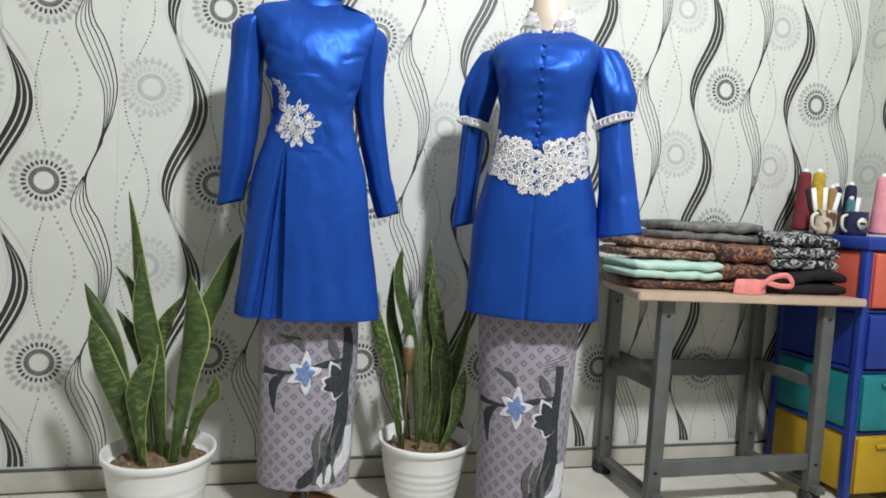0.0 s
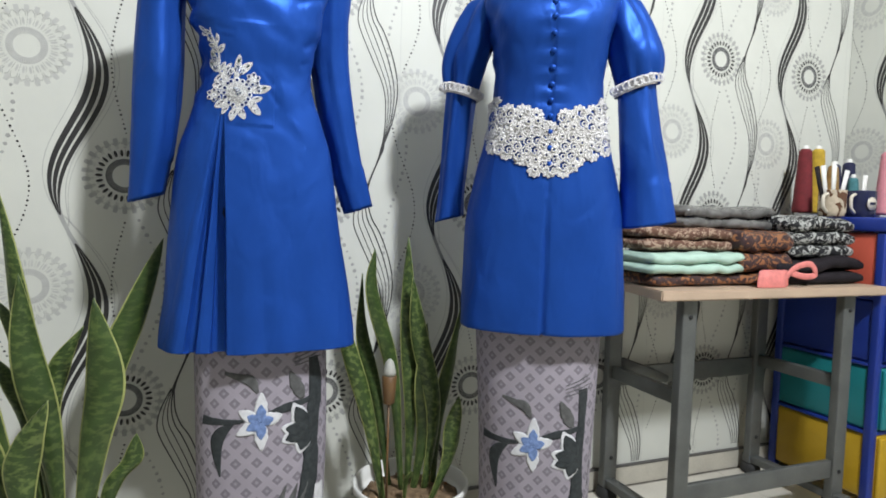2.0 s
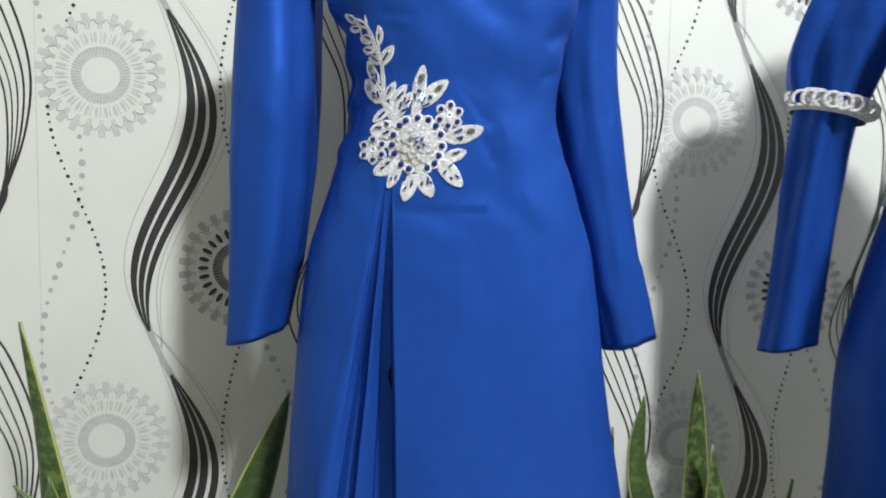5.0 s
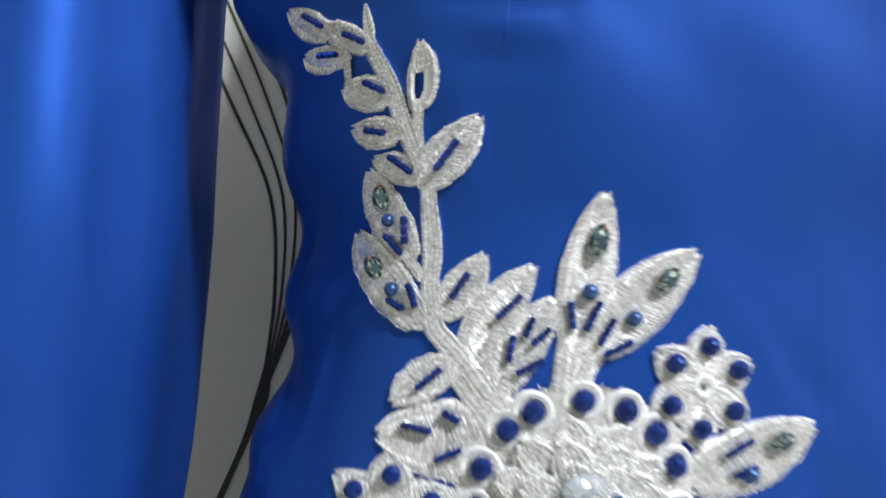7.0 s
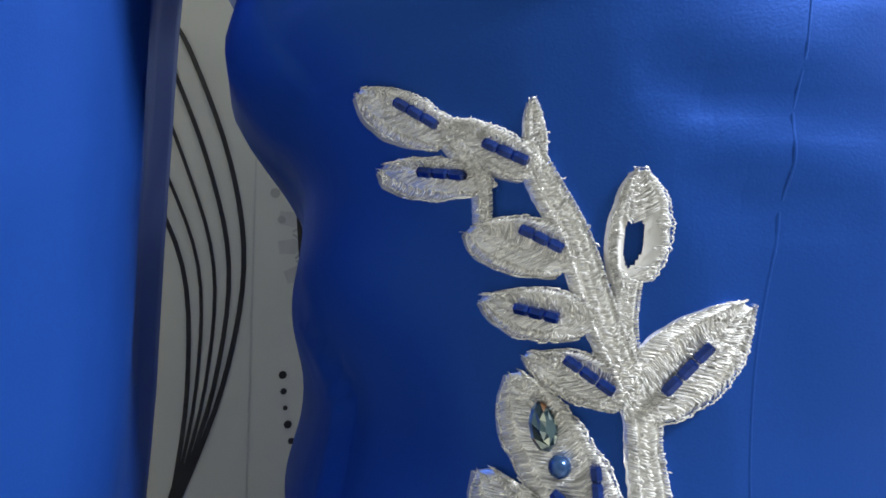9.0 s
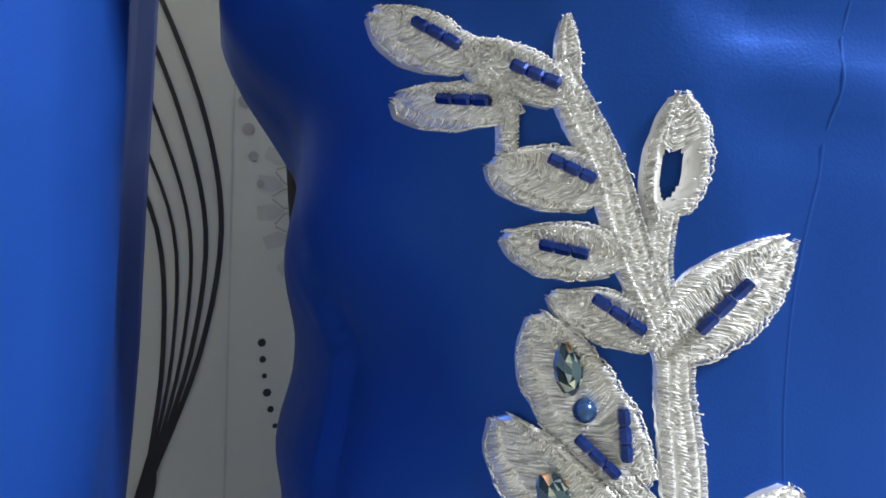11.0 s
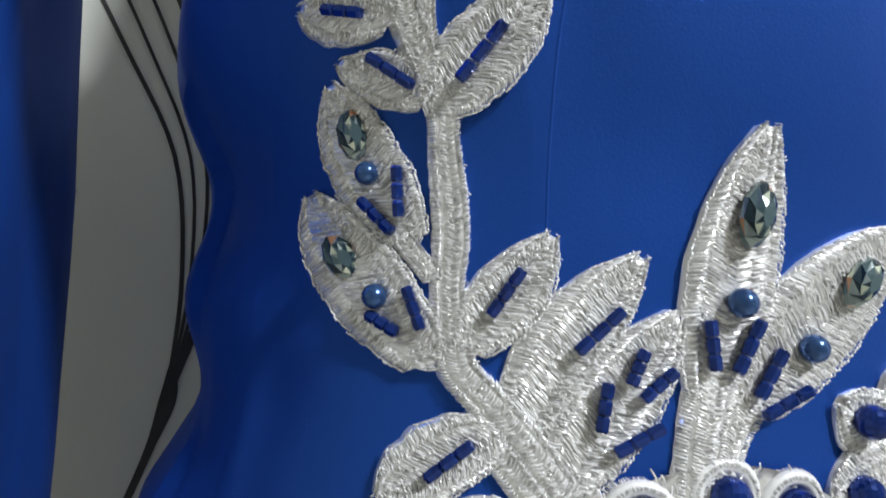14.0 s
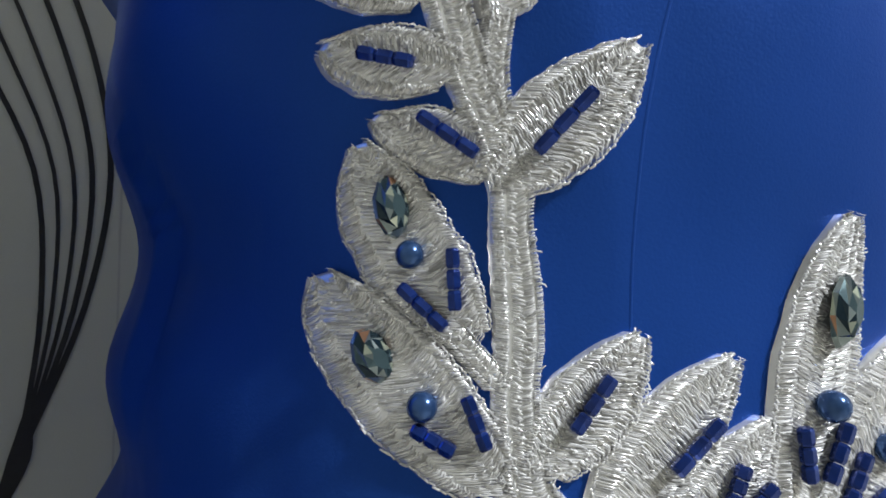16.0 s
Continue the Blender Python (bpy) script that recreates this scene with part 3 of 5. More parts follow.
def dents(x, z):
    """Creases and soft slack places in the satin between bust and hips."""
    if z < 1.02 or z > 1.42:
        return 0.0
    vine = float(np.interp(z, (1.16, 1.2, 1.225, 1.25, 1.265), (-0.076, -0.078, -0.083, -0.094, -0.106)))
    calm = min(1.0, max(0.0, (abs(x - vine) - 0.011) / 0.009)) if 1.15 < z < 1.27 else 1.0
    calm *= min(1.0, max(0.0, (math.hypot((x + 0.038) / 0.05, (z - 1.135) / 0.055) - 1) * 4))
    if not calm:
        return 0.0
    out = min(1, (1.42 - z) * 10, (z - 1.02) * 20) * 0.0028 * noise.noise(Vector((x * 20, 3.3, z * 26 + x * 12)))
    for x0, z0, x1, z1, w, deep in CREASES:
        dx, dz = x1 - x0, z1 - z0
        t = min(1.0, max(0.0, ((x - x0) * dx + (z - z0) * dz) / (dx * dx + dz * dz)))
        d = math.hypot(x - x0 - t * dx, z - z0 - t * dz) / w
        if d < 3:
            out += deep * math.exp(-d * d) * (1 - 0.5 * t)
    return out * calm


def tunic_front(x, z):
    """The depth of the first tunic's front at a place."""
    cx, a, yf, _ = curve_at(TUNIC, z)
    s = max(-0.999, min(0.999, (x - cx) / a))
    m = tunic_mid(s, z)
    k = roundness(z)
    return m - (m - yf) * (1 - abs(s) ** k) ** (1 / k) + dents(x, z)


APEX, PLEAT_HEM = (-0.067, 1.092), 0.62


def pleat_line(z):
    """Where the opened pleat begins at a height, its width there, and how far down it is."""
    s = (APEX[1] - z) / (APEX[1] - PLEAT_HEM)
    return APEX[0] + 0.008 * max(s, 0), 0.01 + 0.082 * max(s, 0), s


def pleat_depth(x, z):
    """How far the cloth lies back in the folds that open below the applique."""
    x0, w, s = pleat_line(z)
    q = (x0 - x) / w
    if s <= 0 or q < -1e-6 or q > 1.3:
        return dents(x, z)
    if q > 1:
        return -0.005 * s * math.sin((q - 1) / 0.3 * math.pi)
    shape = float(np.interp(q, (0, 0.03, 0.3, 0.33, 0.5, 0.58, 0.61, 0.72, 0.8, 0.83, 1), (0, 1, 0.95, 0.6, 0.42, 0.4, 0.85, 0.8, 0.5, 0.3, 0)))
    return 0.036 * min(1, 2.6 * s) * shape


def superellipse(cx, a, front, back, mid, n, power):
    out = []
    for k in range(n):
        t = 2 * math.pi * k / n
        c, s = math.cos(t), math.sin(t)
        r = (abs(c) ** power + abs(s) ** power) ** (-1 / power)
        depth = (back - mid) if s > 0 else (mid - front)
        out.append((cx + a * r * c, mid + depth * r * s))
    return out


def gather(x, z, fold):
    """Slack diagonal creases from the bust and the armholes."""
    if z < 1.12:
        return 0.0025 * math.sin(58 * abs(x) + 9 * z) * min(1, (1.12 - z) * 4) * 0.5
    near = math.exp(-(((abs(x) - 0.13) / 0.04) ** 2))
    return 0.0022 * near * math.sin(95 * z + 60 * abs(x) + 5 * noise.noise(Vector((x * 9, z * 14, 2)))) * (1.0 if x < 0 else 0.4)


def body_cloth(rows, mid, z0, z1, nz=110, n=200, power=2.6, fold=None, hem_wave=0.004):
    """A garment's body: rings of cloth with slack ripples, open at the hem, with a turned-in edge."""
    rings = []
    zs = [z0] + list(np.linspace(z0 + 0.002, z1, nz))
    for i, z in enumerate(zs):
        cx, a, f, b = curve_at(rows, z)
        ring = []
        ring_line = superellipse(cx, a, f, b, mid, n, power)
        if fold is pleat_depth:
            ring_line, k = [], roundness(z)
            x0, w, _ = pleat_line(z)
            xs = list(np.linspace(cx - a, x0 - w, 70, False)) + list(np.linspace(x0 - w, x0, 100, False)) + list(np.linspace(x0, cx + a, 150))
            line = [(x, -1) for x in xs] + [(x, 1) for x in np.linspace(cx + a, cx - a, 102)[1:-1]]
            for x, way in line:
                q = (x - cx) / a
                q = max(-1.0, min(1.0, q))
                m = tunic_mid(q, z)
                pucker = 0.003 * math.cos(2 * math.pi * (z - 1.2258) / 0.05) * max(0.0, (-q - 0.9) / 0.1) if 1.12 < z < 1.3 else 0.0
                prof = max(0.0, 1 - abs(q) ** k) ** (1 / k)
                ring_line.append((cx + a * q - pucker, (m + (b - m) * prof) if way > 0 else (m - (m - f) * prof)))
        for x, y in ring_line:
            lift = hem_wave * math.sin(9 * math.atan2(y - mid, x - cx)) * max(0, 1 - (z - z0) / 0.25)
            calm = 0.0 if (fold is pleat_depth and y < mid and 1.07 < z < 1.265 and -0.12 < x < 0.025) else 1.0
            ripple = 0.0026 * noise.noise(Vector((x * 16, y * 16, z * 7))) + 0.0005 * noise.noise(Vector((x * 40, y * 40, z * 22))) + gather(x - cx, z, fold)
            d = Vector((x - cx, y - mid, 0)).normalized()
            p = Vector((x, y, z)) + d * (ripple * calm + lift * 0.6)
            if fold and (y < mid or (fold is pleat_depth and len(ring) < 320)):
                p.y += fold(x, z)
            if i == 0:
                p -= d * 0.008
            ring.append(p)
        rings.append(ring)
    return loft(rings, True, False)


def sleeve(points, radii, n=40, flat=1.25, wrinkle=0.004, seed=0.0):
    """A sleeve: a tube of cloth with long slack wrinkles and an open, turned-in cuff."""
    line = smooth_line(points, 9)
    rr = [r.x for r in smooth_line([(r, 0, 0) for r in radii], 9)]
    line.append(line[-1] + Vector((0, 0, 0.012)))
    rr.append(rr[-1] * 0.9)
    rings = []
    for i, p in enumerate(line):
        ring = []
        for a in np.linspace(0, 2 * math.pi, n, False):
            w = wrinkle * (1.6 * noise.noise(Vector((math.cos(a) * 1.9 + seed, math.sin(a) * 1.9, p.z * 2.6 + seed))) + 0.5 * noise.noise(Vector((math.cos(a) * 3 + seed, math.sin(a) * 3, p.z * 14))))
            r = rr[i] + w
            ring.append(p + Vector((r * math.cos(a), r * flat * math.sin(a), 0.01 * math.cos(a) * (1 if p.z < 1.0 else 0))))
        rings.append(ring)
    return loft(rings, True, False)


def plate(front, base, tip, width, lift=0.0007, dome=0.0011, ragged=0.06, seed=0.0, n=20, m=12, round_tip=0.62):
    """A padded leaf shape lying on a curved front, from base to tip (x, z)."""
    bm = bmesh.new()
    b, t = Vector(base), Vector(tip)
    d = t - b
    side = Vector((-d.y, d.x)).normalized()
    rows = []
    for i in range(n + 1):
        s = i / n
        w = width / 2 * max(0.03, math.sin(math.pi * (0.06 + 0.94 * s) ** 0.9)) ** round_tip
        row = []
        for j in range(m + 1):
            q = 2 * j / m - 1
            rim = 1 + ragged * noise.noise(Vector((s * 9 + seed, q * 1.3, seed * 3.1))) * 2
            p = b + d * s + side * (w * q * rim)
            swell = dome * (0.25 + 1.0 * math.exp(-(((abs(q) - 0.76) / 0.17) ** 2)) + 0.35 * math.exp(-((q / 0.15) ** 2))) * (1 - abs(q) ** 8)
            row.append(bm.verts.new((p.x, front(p.x, p.y) - lift - swell, p.y)))
        rows.append(row)
    for r0, r1 in zip(rows, rows[1:]):
        for j in range(m):
            bm.faces.new((r0[j], r0[j + 1], r1[j + 1], r1[j]))
    rim = [r[0] for r in rows] + rows[-1][1:] + [r[-1] for r in rows[-2::-1]] + rows[0][-2:0:-1]
    low = [bm.verts.new((v.co.x, v.co.y + lift + 0.0012, v.co.z)) for v in rim]
    for k in range(len(rim)):
        bm.faces.new((rim[k], rim[(k + 1) % len(rim)], low[(k + 1) % len(rim)], low[k]))
    return bm


def cord(front, pts, widths, lift=0.0008, dome=0.0012, m=6):
    """A padded stem along (x, z) points on a curved front."""
    line = smooth_line([(x, z, w) for (x, z), w in zip(pts, widths)], 7)
    bm = bmesh.new()
    rows = []
    for i, p in enumerate(line):
        a, b = line[max(i - 1, 0)], line[min(i + 1, len(line) - 1)]
        d = Vector((b.x - a.x, b.y - a.y)).normalized()
        row = []
        for j in range(m + 1):
            q = 2 * j / m - 1
            w = p.z / 2 * (1 + 0.1 * noise.noise(Vector((i * 0.7, q, 3))))
            x, z = p.x - d.y * w * q, p.y + d.x * w * q
            row.append(bm.verts.new((x, front(x, z) - lift - dome * (1 - q**4), z)))
        low = [bm.verts.new((v.co.x, v.co.y + 0.002, v.co.z)) for v in (row[0], row[-1])]
        rows.append([low[0], *row, low[1]])
    for r0, r1 in zip(rows, rows[1:]):
        for j in range(len(r0) - 1):
            bm.faces.new((r0[j], r0[j + 1], r1[j + 1], r1[j]))
    return bm


def bugle(front, a, b, r, lift=0.0022):
    """A bugle bead of three short glass tubes sewn down end to end."""
    p, q = (Vector((x, front(x, z) - lift, z)) for x, z in (a, b))
    bm = bmesh.new()
    for k in range(3):
        s, e = p.lerp(q, k / 3 + 0.008), p.lerp(q, (k + 1) / 3 - 0.008)
        d = (e - s).normalized()
        u = d.cross(Vector((0, 1, 0))).normalized()
        v = d.cross(u)
        rings = [[bm.verts.new(c + (u * math.cos(t) + v * math.sin(t)) * r * f) for t in np.linspace(0, 2 * math.pi, 6, False)] for c, f in ((s, 0.8), (s.lerp(e, 0.15), 1), (s.lerp(e, 0.85), 1), (e, 0.8))]
        for r0, r1 in zip(rings, rings[1:]):
            for j in range(6):
                bm.faces.new((r0[j], r0[(j + 1) % 6], r1[(j + 1) % 6], r1[j]))
        bm.faces.new(rings[0])
        bm.faces.new(rings[-1][::-1])
    return bm


def ball(front, x, z, r, lift=0.002):
    bm = bmesh.new()
    bmesh.ops.create_uvsphere(bm, u_segments=18, v_segments=12, radius=r, matrix=Matrix.Translation((x, front(x, z) - lift - r * 0.5, z)))
    return bm


def marquise(front, x, z, length, width, angle, lift=0.0018):
    """A faceted oval stone with a table and two rows of facets."""
    bm = bmesh.new()
    c, s = math.cos(angle), math.sin(angle)
    y = front(x, z) - lift
    rows = []
    for f, up in ((1.0, 0.0), (0.95, 0.0006), (0.68, 0.0016), (0.36, 0.0021)):
        ring = []
        for k in range(10):
            t = 2 * math.pi * (k + (0.5 if f == 0.68 else 0)) / 10
            u, v = length / 2 * f * math.cos(t), width / 2 * f * math.sin(t) * (0.8 + 0.2 * abs(math.sin(t)))
            ring.append(bm.verts.new((x + u * c - v * s, y - up, z + u * s + v * c)))
        rows.append(ring)
    for r0, r1 in zip(rows, rows[1:]):
        for j in range(10):
            bm.faces.new((r0[j], r0[(j + 1) % 10], r1[(j + 1) % 10]))
            bm.faces.new((r0[j], r1[(j + 1) % 10], r1[j]))
    bm.faces.new(rows[-1])
    bmesh.ops.split_edges(bm, edges=bm.edges[:])
    return bm


def hoop(front, x, z, r, thick, lift=0.0006, n=22, m=8, scallop=0.0):
    """A ring of padded thread on a curved front."""
    bm = bmesh.new()
    rows = []
    for k in range(n):
        t = 2 * math.pi * k / n
        row = []
        for j in range(m):
            a = 2 * math.pi * j / m
            rr = r * (1 + scallop * math.cos(7 * t)) + thick * math.cos(a)
            px, pz = x + rr * math.cos(t), z + rr * math.sin(t)
            row.append(bm.verts.new((px, front(px, pz) - lift - thick * 0.7 * (1 + math.sin(a)), pz)))
        rows.append(row)
    for k in range(n):
        for j in range(m):
            bm.faces.new((rows[k][j], rows[k][(j + 1) % m], rows[(k + 1) % n][(j + 1) % m], rows[(k + 1) % n][j]))
    return bm


def mannequin(name, at, turn, neck_r, top, material, label, torso):
    """A headless dressmaker's torso: neck, shoulders, chest, waist and hips in one plain shape."""
    root = pose(*at, 0, 0, turn)
    rings = []
    for z, a, b in torso + [(top - 0.075, neck_r * 1.15, neck_r * 1.1), (top - 0.05, neck_r, neck_r), (top - 0.008, neck_r * 0.98, neck_r * 0.98), (top, neck_r * 0.9, neck_r * 0.9)]:
        rings.append([root @ Vector((a * math.cos(t), b * math.sin(t), z)) for t in np.linspace(0, 2 * math.pi, 40, False)])
    return single(name, loft(rings), material, label, "mannequin")


# neck's unseen upper part is added height, to shade the wall beside the body
mannequin("mannequin", (-0.004, 1.852, 0), 0, 0.052, 1.615, BLACKBODY, "black cloth dressmaker mannequin wearing the blue tunic", [(0.72, 0.12, 0.085), (0.9, 0.15, 0.095), (1.03, 0.135, 0.085), (1.16, 0.095, 0.06), (1.3, 0.105, 0.075), (1.39, 0.125, 0.06), (1.44, 0.08, 0.045)])
card = thing("neck_label", (-0.004, 1.80, 1.52), "white and teal paper label on the black neck", "label")
part("card", tube([(0.0 + 0.048 * math.sin(a), 1.852 - 0.0535 * math.cos(a), 1.527) for a in np.linspace(-0.9, 0.9, 9)], 0.016, 8, 0.06), WHITEPLASTIC, card)
part("print", tube([(0.002 + 0.049 * math.sin(a), 1.852 - 0.0548 * math.cos(a), 1.528) for a in np.linspace(0.05, 0.8, 6)], 0.011, 8, 0.06), TEALCARD, card, "teal printed field")

# the first tunic
tunic = thing("tunic", (-0.003, 1.84, 0.62), "royal blue satin tunic with long sleeves and silver applique", "tunic", "blue tunics")
part("bodice", body_cloth(TUNIC, 1.805, 0.625, 1.474, 250, 420, 2.3, pleat_depth), SATIN, tunic, "blue satin body with folds opening below the waist")
part("collar", loft([[Vector((-0.003 + r * math.cos(t), 1.848 + r * 0.72 * math.sin(t), z + 0.012 * math.sin(t))) for t in np.linspace(0, 2 * math.pi, 48, False)] for r, z in ((0.079, 1.462), (0.074, 1.478), (0.07, 1.497), (0.068, 1.5), (0.065, 1.498), (0.066, 1.47))], True, False), SATIN, tunic, "narrow stand collar")
part("sleeve", sleeve([(-0.13, 1.842, 1.43), (-0.174, 1.845, 1.405), (-0.185, 1.845, 1.315), (-0.1885, 1.848, 1.17), (-0.196, 1.858, 1.03), (-0.21, 1.868, 0.925)], [0.03, 0.046, 0.043, 0.045, 0.041, 0.035], seed=1.0), SATIN, tunic)
part("sleeve", sleeve([(0.12, 1.842, 1.44), (0.145, 1.845, 1.41), (0.148, 1.856, 1.31), (0.158, 1.862, 1.2), (0.189, 1.862, 1.05), (0.226, 1.86, 0.915)], [0.03, 0.045, 0.042, 0.04, 0.036, 0.032], seed=5.0), SATIN, tunic)
class Thread:
    """Many single stitches of metallic thread laid on a curved front, joined with the padding that they cover."""

    def __init__(self, front, bm=None, seed=0):
        self.front, self.bm, self.rng = front, bm or bmesh.new(), random.Random(seed)

    def lay(self, a, b, r, low, high):
        d = b - a
        side = Vector((-d.y, d.x)).normalized() * r
        rows = []
        for f, h, k in ((0.0, low, 0.75), (0.5, high, 1.0), (1.0, low, 0.75)):
            c = a + d * f
            y = self.front(c.x, c.y) - h
            rows.append([self.bm.verts.new((c.x + side.x * q * k, y - up * r * k, c.y + side.y * q * k)) for q, up in ((-1, 0), (0, 1.1), (1, 0))])
        for p, q in zip(rows, rows[1:]):
            for j in range(2):
                self.bm.faces.new((p[j], p[j + 1], q[j + 1], q[j]))


STITCH = 0.00023


def leaf(front, row, lift, seed, hole=None, spacing=STITCH, dome=0.0009):
    """An embroidered leaf: padding, a raised rim of slanting stitches and a fishbone filling; row in millimetres."""
    x0, z0, x1, z1, wl, wr = (v / 1000 for v in row)
    b, d = Vector((x0, z0)), Vector((x1 - x0, z1 - z0))
    long = d.length
    side = Vector((-d.y, d.x)) / long

    def at(s, q):
        w = (wl if q > 0 else wr) * max(0.05, math.sin(math.pi * (0.1 + 0.9 * min(max(s, 0), 1)) ** 0.95)) ** 0.56
        wob = 1 + 0.09 * noise.noise(Vector((s * 7 + seed * 3.3, 1.0 if q > 0 else 5.0, seed)))
        return b + d * s + side * (w * q * wob)

    n, m = (44, 32) if hole else (18, 10)
    bm = bmesh.new()
    rows = []
    for i in range(n + 1):
        line = []
        for j in range(m + 1):
            q = 2 * j / m - 1
            p = at(i / n, q)
            up = dome * (0.35 + 0.65 * math.exp(-(((abs(q) - 0.75) / 0.2) ** 2))) * (1 - abs(q) ** 8)
            line.append(bm.verts.new((p.x, front(p.x, p.y) - lift - up, p.y)))
        rows.append(line)
    for i in range(n):
        for j in range(m):
            s, q = (i + 0.5) / n, abs(2 * (j + 0.5) / m - 1)
            if hole and ((s - 0.5 * (hole[0] + hole[1])) / (0.5 * (hole[1] - hole[0]))) ** 2 + (q / hole[2]) ** 2 < 1:
                continue
            bm.faces.new((rows[i][j], rows[i][j + 1], rows[i + 1][j + 1], rows[i + 1][j]))
    rim = [r[0] for r in rows] + rows[-1][1:] + [r[-1] for r in rows[-2::-1]] + rows[0][-2:0:-1]
    low = [bm.verts.new((v.co.x, v.co.y + lift + 0.001, v.co.z)) for v in rim]
    for k in range(len(rim)):
        bm.faces.new((rim[k], rim[(k + 1) % len(rim)], low[(k + 1) % len(rim)], low[k]))
    sew = Thread(front, bm, seed)
    rnd = sew.rng.uniform
    step = spacing / long
    r = spacing * 0.52
    for sgn in (-1, 1):
        s = 0.0
        while s < 1.0:
            inner = 0.58 + rnd(-0.06, 0.06)
            sew.lay(at(s + rnd(-0.2, 0.2) * step, sgn * (0.97 + rnd(-0.05, 0.05))), at(s + (0.0005 + rnd(0, 0.0003)) / long, sgn * inner), r * rnd(0.8, 1.2), lift + 0.0001, lift + dome * 1.15 + rnd(0, 0.0002))
            open_here = hole and hole[0] < s < hole[1]
            if not open_here:
                cut = rnd(0.25, 0.4)
                lean = -0.0014 / long
                sew.lay(at(s, sgn * (inner + 0.05)), at(s + lean * 0.5, sgn * cut), r * rnd(0.8, 1.15), lift + dome * 0.75, lift + dome * 0.75 + rnd(0.0001, 0.0003))
                sew.lay(at(s + lean * 0.5, sgn * (cut + 0.06)), at(s + lean, sgn * rnd(-0.08, 0.08)), r * rnd(0.8, 1.15), lift + dome * 0.5, lift + dome * 0.55 + rnd(0.0001, 0.0003))
            s += step * rnd(0.85, 1.2)
        s, run = 0.0, 0.0007 / long
        while s < 0.99:
            q = sgn * (1.0 + rnd(-0.03, 0.04))
            sew.lay(at(s, q), at(s + run * rnd(0.9, 1.4), q + rnd(-0.03, 0.03)), r * 1.25, lift + 0.0002, lift + dome * 0.6)
            s += run * 0.8
    for k in range(int(long / spacing * 1.6)):
        s, q = rnd(0.02, 0.98), rnd(-0.95, 0.95)
        if hole and hole[0] < s < hole[1] and abs(q) < 0.55:
            continue
        p = at(s, q)
        a = math.atan2(side.y, side.x) + rnd(-0.5, 0.5)
        v = Vector((math.cos(a), math.sin(a))) * rnd(0.0002, 0.00045)
        sew.lay(p - v, p + v, r * 0.9, lift + dome * 0.8, lift + dome * 0.95 + rnd(0.0001, 0.0004))
    return bm


def stitched_cord(front, pts, widths, seed, lift=0.0008):
    """A padded stem, closely wound with slanting stitches; points and widths in millimetres."""
    pts = [(x / 1000, z / 1000) for x, z in pts]
    bm = cord(front, pts, [w / 1000 for w in widths], lift, 0.0009)
    sew = Thread(front, bm, seed)
    rnd = sew.rng.uniform
    line = smooth_line([(x, z, w / 1000) for (x, z), w in zip(pts, widths)], 24)
    gone = 0.0
    for p, q in zip(line, line[1:]):
        d = Vector((q.x - p.x, q.y - p.y))
        gone += d.length
        if gone < STITCH * 0.9:
            continue
        gone = 0.0
        d.normalize()
        side = Vector((-d.y, d.x))
        c, w = Vector((p.x, p.y)), p.z / 2
        mid = rnd(-0.12, 0.12)
        for sgn in (-1, 1):
            edge = c + side * (sgn * w * rnd(1.0, 1.1))
            half = c + side * (sgn * w * 0.5) + d * 0.0003
            sew.lay(edge, half + d * rnd(0, 0.0003), STITCH * 0.5 * rnd(0.8, 1.2), lift, lift + 0.0012)
            sew.lay(half, c + side * (w * mid) + d * rnd(0.0004, 0.001), STITCH * 0.5 * rnd(0.8, 1.2), lift + 0.0009, lift + 0.0012)
        if rnd(0, 1) < 0.5:
            o = c + side * (w * rnd(-0.9, 0.9))
            v = (side * rnd(-1, 1) + d * rnd(-1, 1)).normalized() * rnd(0.0003, 0.0005)
            sew.lay(o - v, o + v, STITCH * 0.45, lift + 0.0011, lift + 0.0014)
    return bm


def bead_cup(front, x, z, r, thick, seed):
    """A loop of thread round a bead, wound with radial stitches."""
    bm = hoop(front, x, z, r, thick, 0.0004, 22, 6)
    sew = Thread(front, bm, seed)
    rnd = sew.rng.uniform
    for k in range(int(2 * math.pi * r / STITCH)):
        t = k * STITCH / r
        u = Vector((math.cos(t), math.sin(t)))
        v = Vector((math.cos(t + 0.12), math.sin(t + 0.12)))
        sew.lay(Vector((x, z)) + u * (r + thick * rnd(1.0, 1.25)), Vector((x, z)) + v * (r - thick * 0.9), STITCH * 0.5 * rnd(0.8, 1.2), 0.0006, 0.0005 + thick * 1.45)
    return bm


# the applique: a vine that climbs from a star-shaped flower; its pieces in millimetres
applique = part("applique", stitched_cord(tunic_front, [(-94.2, 1244.3), (-91.4, 1238.5), (-88.6, 1233.4), (-86.4, 1228.4), (-84.4, 1222.5), (-82.3, 1216.6), (-79.9, 1210.7), (-77.7, 1204.8), (-77.2, 1199.9), (-76.5, 1193.7), (-76.2, 1187.4), (-76.6, 1181.2), (-76.3, 1175.1), (-75.8, 1170.3), (-73.3, 1166.8), (-68.4, 1160.4), (-64.6, 1154.6)], [2.4, 3, 3.2, 3.4, 3.5, 3.4, 3.2, 3.3, 3.4, 3.9, 4, 3.7, 4.2, 4.7, 4.9, 5, 5], 1), THREAD, tunic, "silver thread vine and star flower sewn with blue beads")
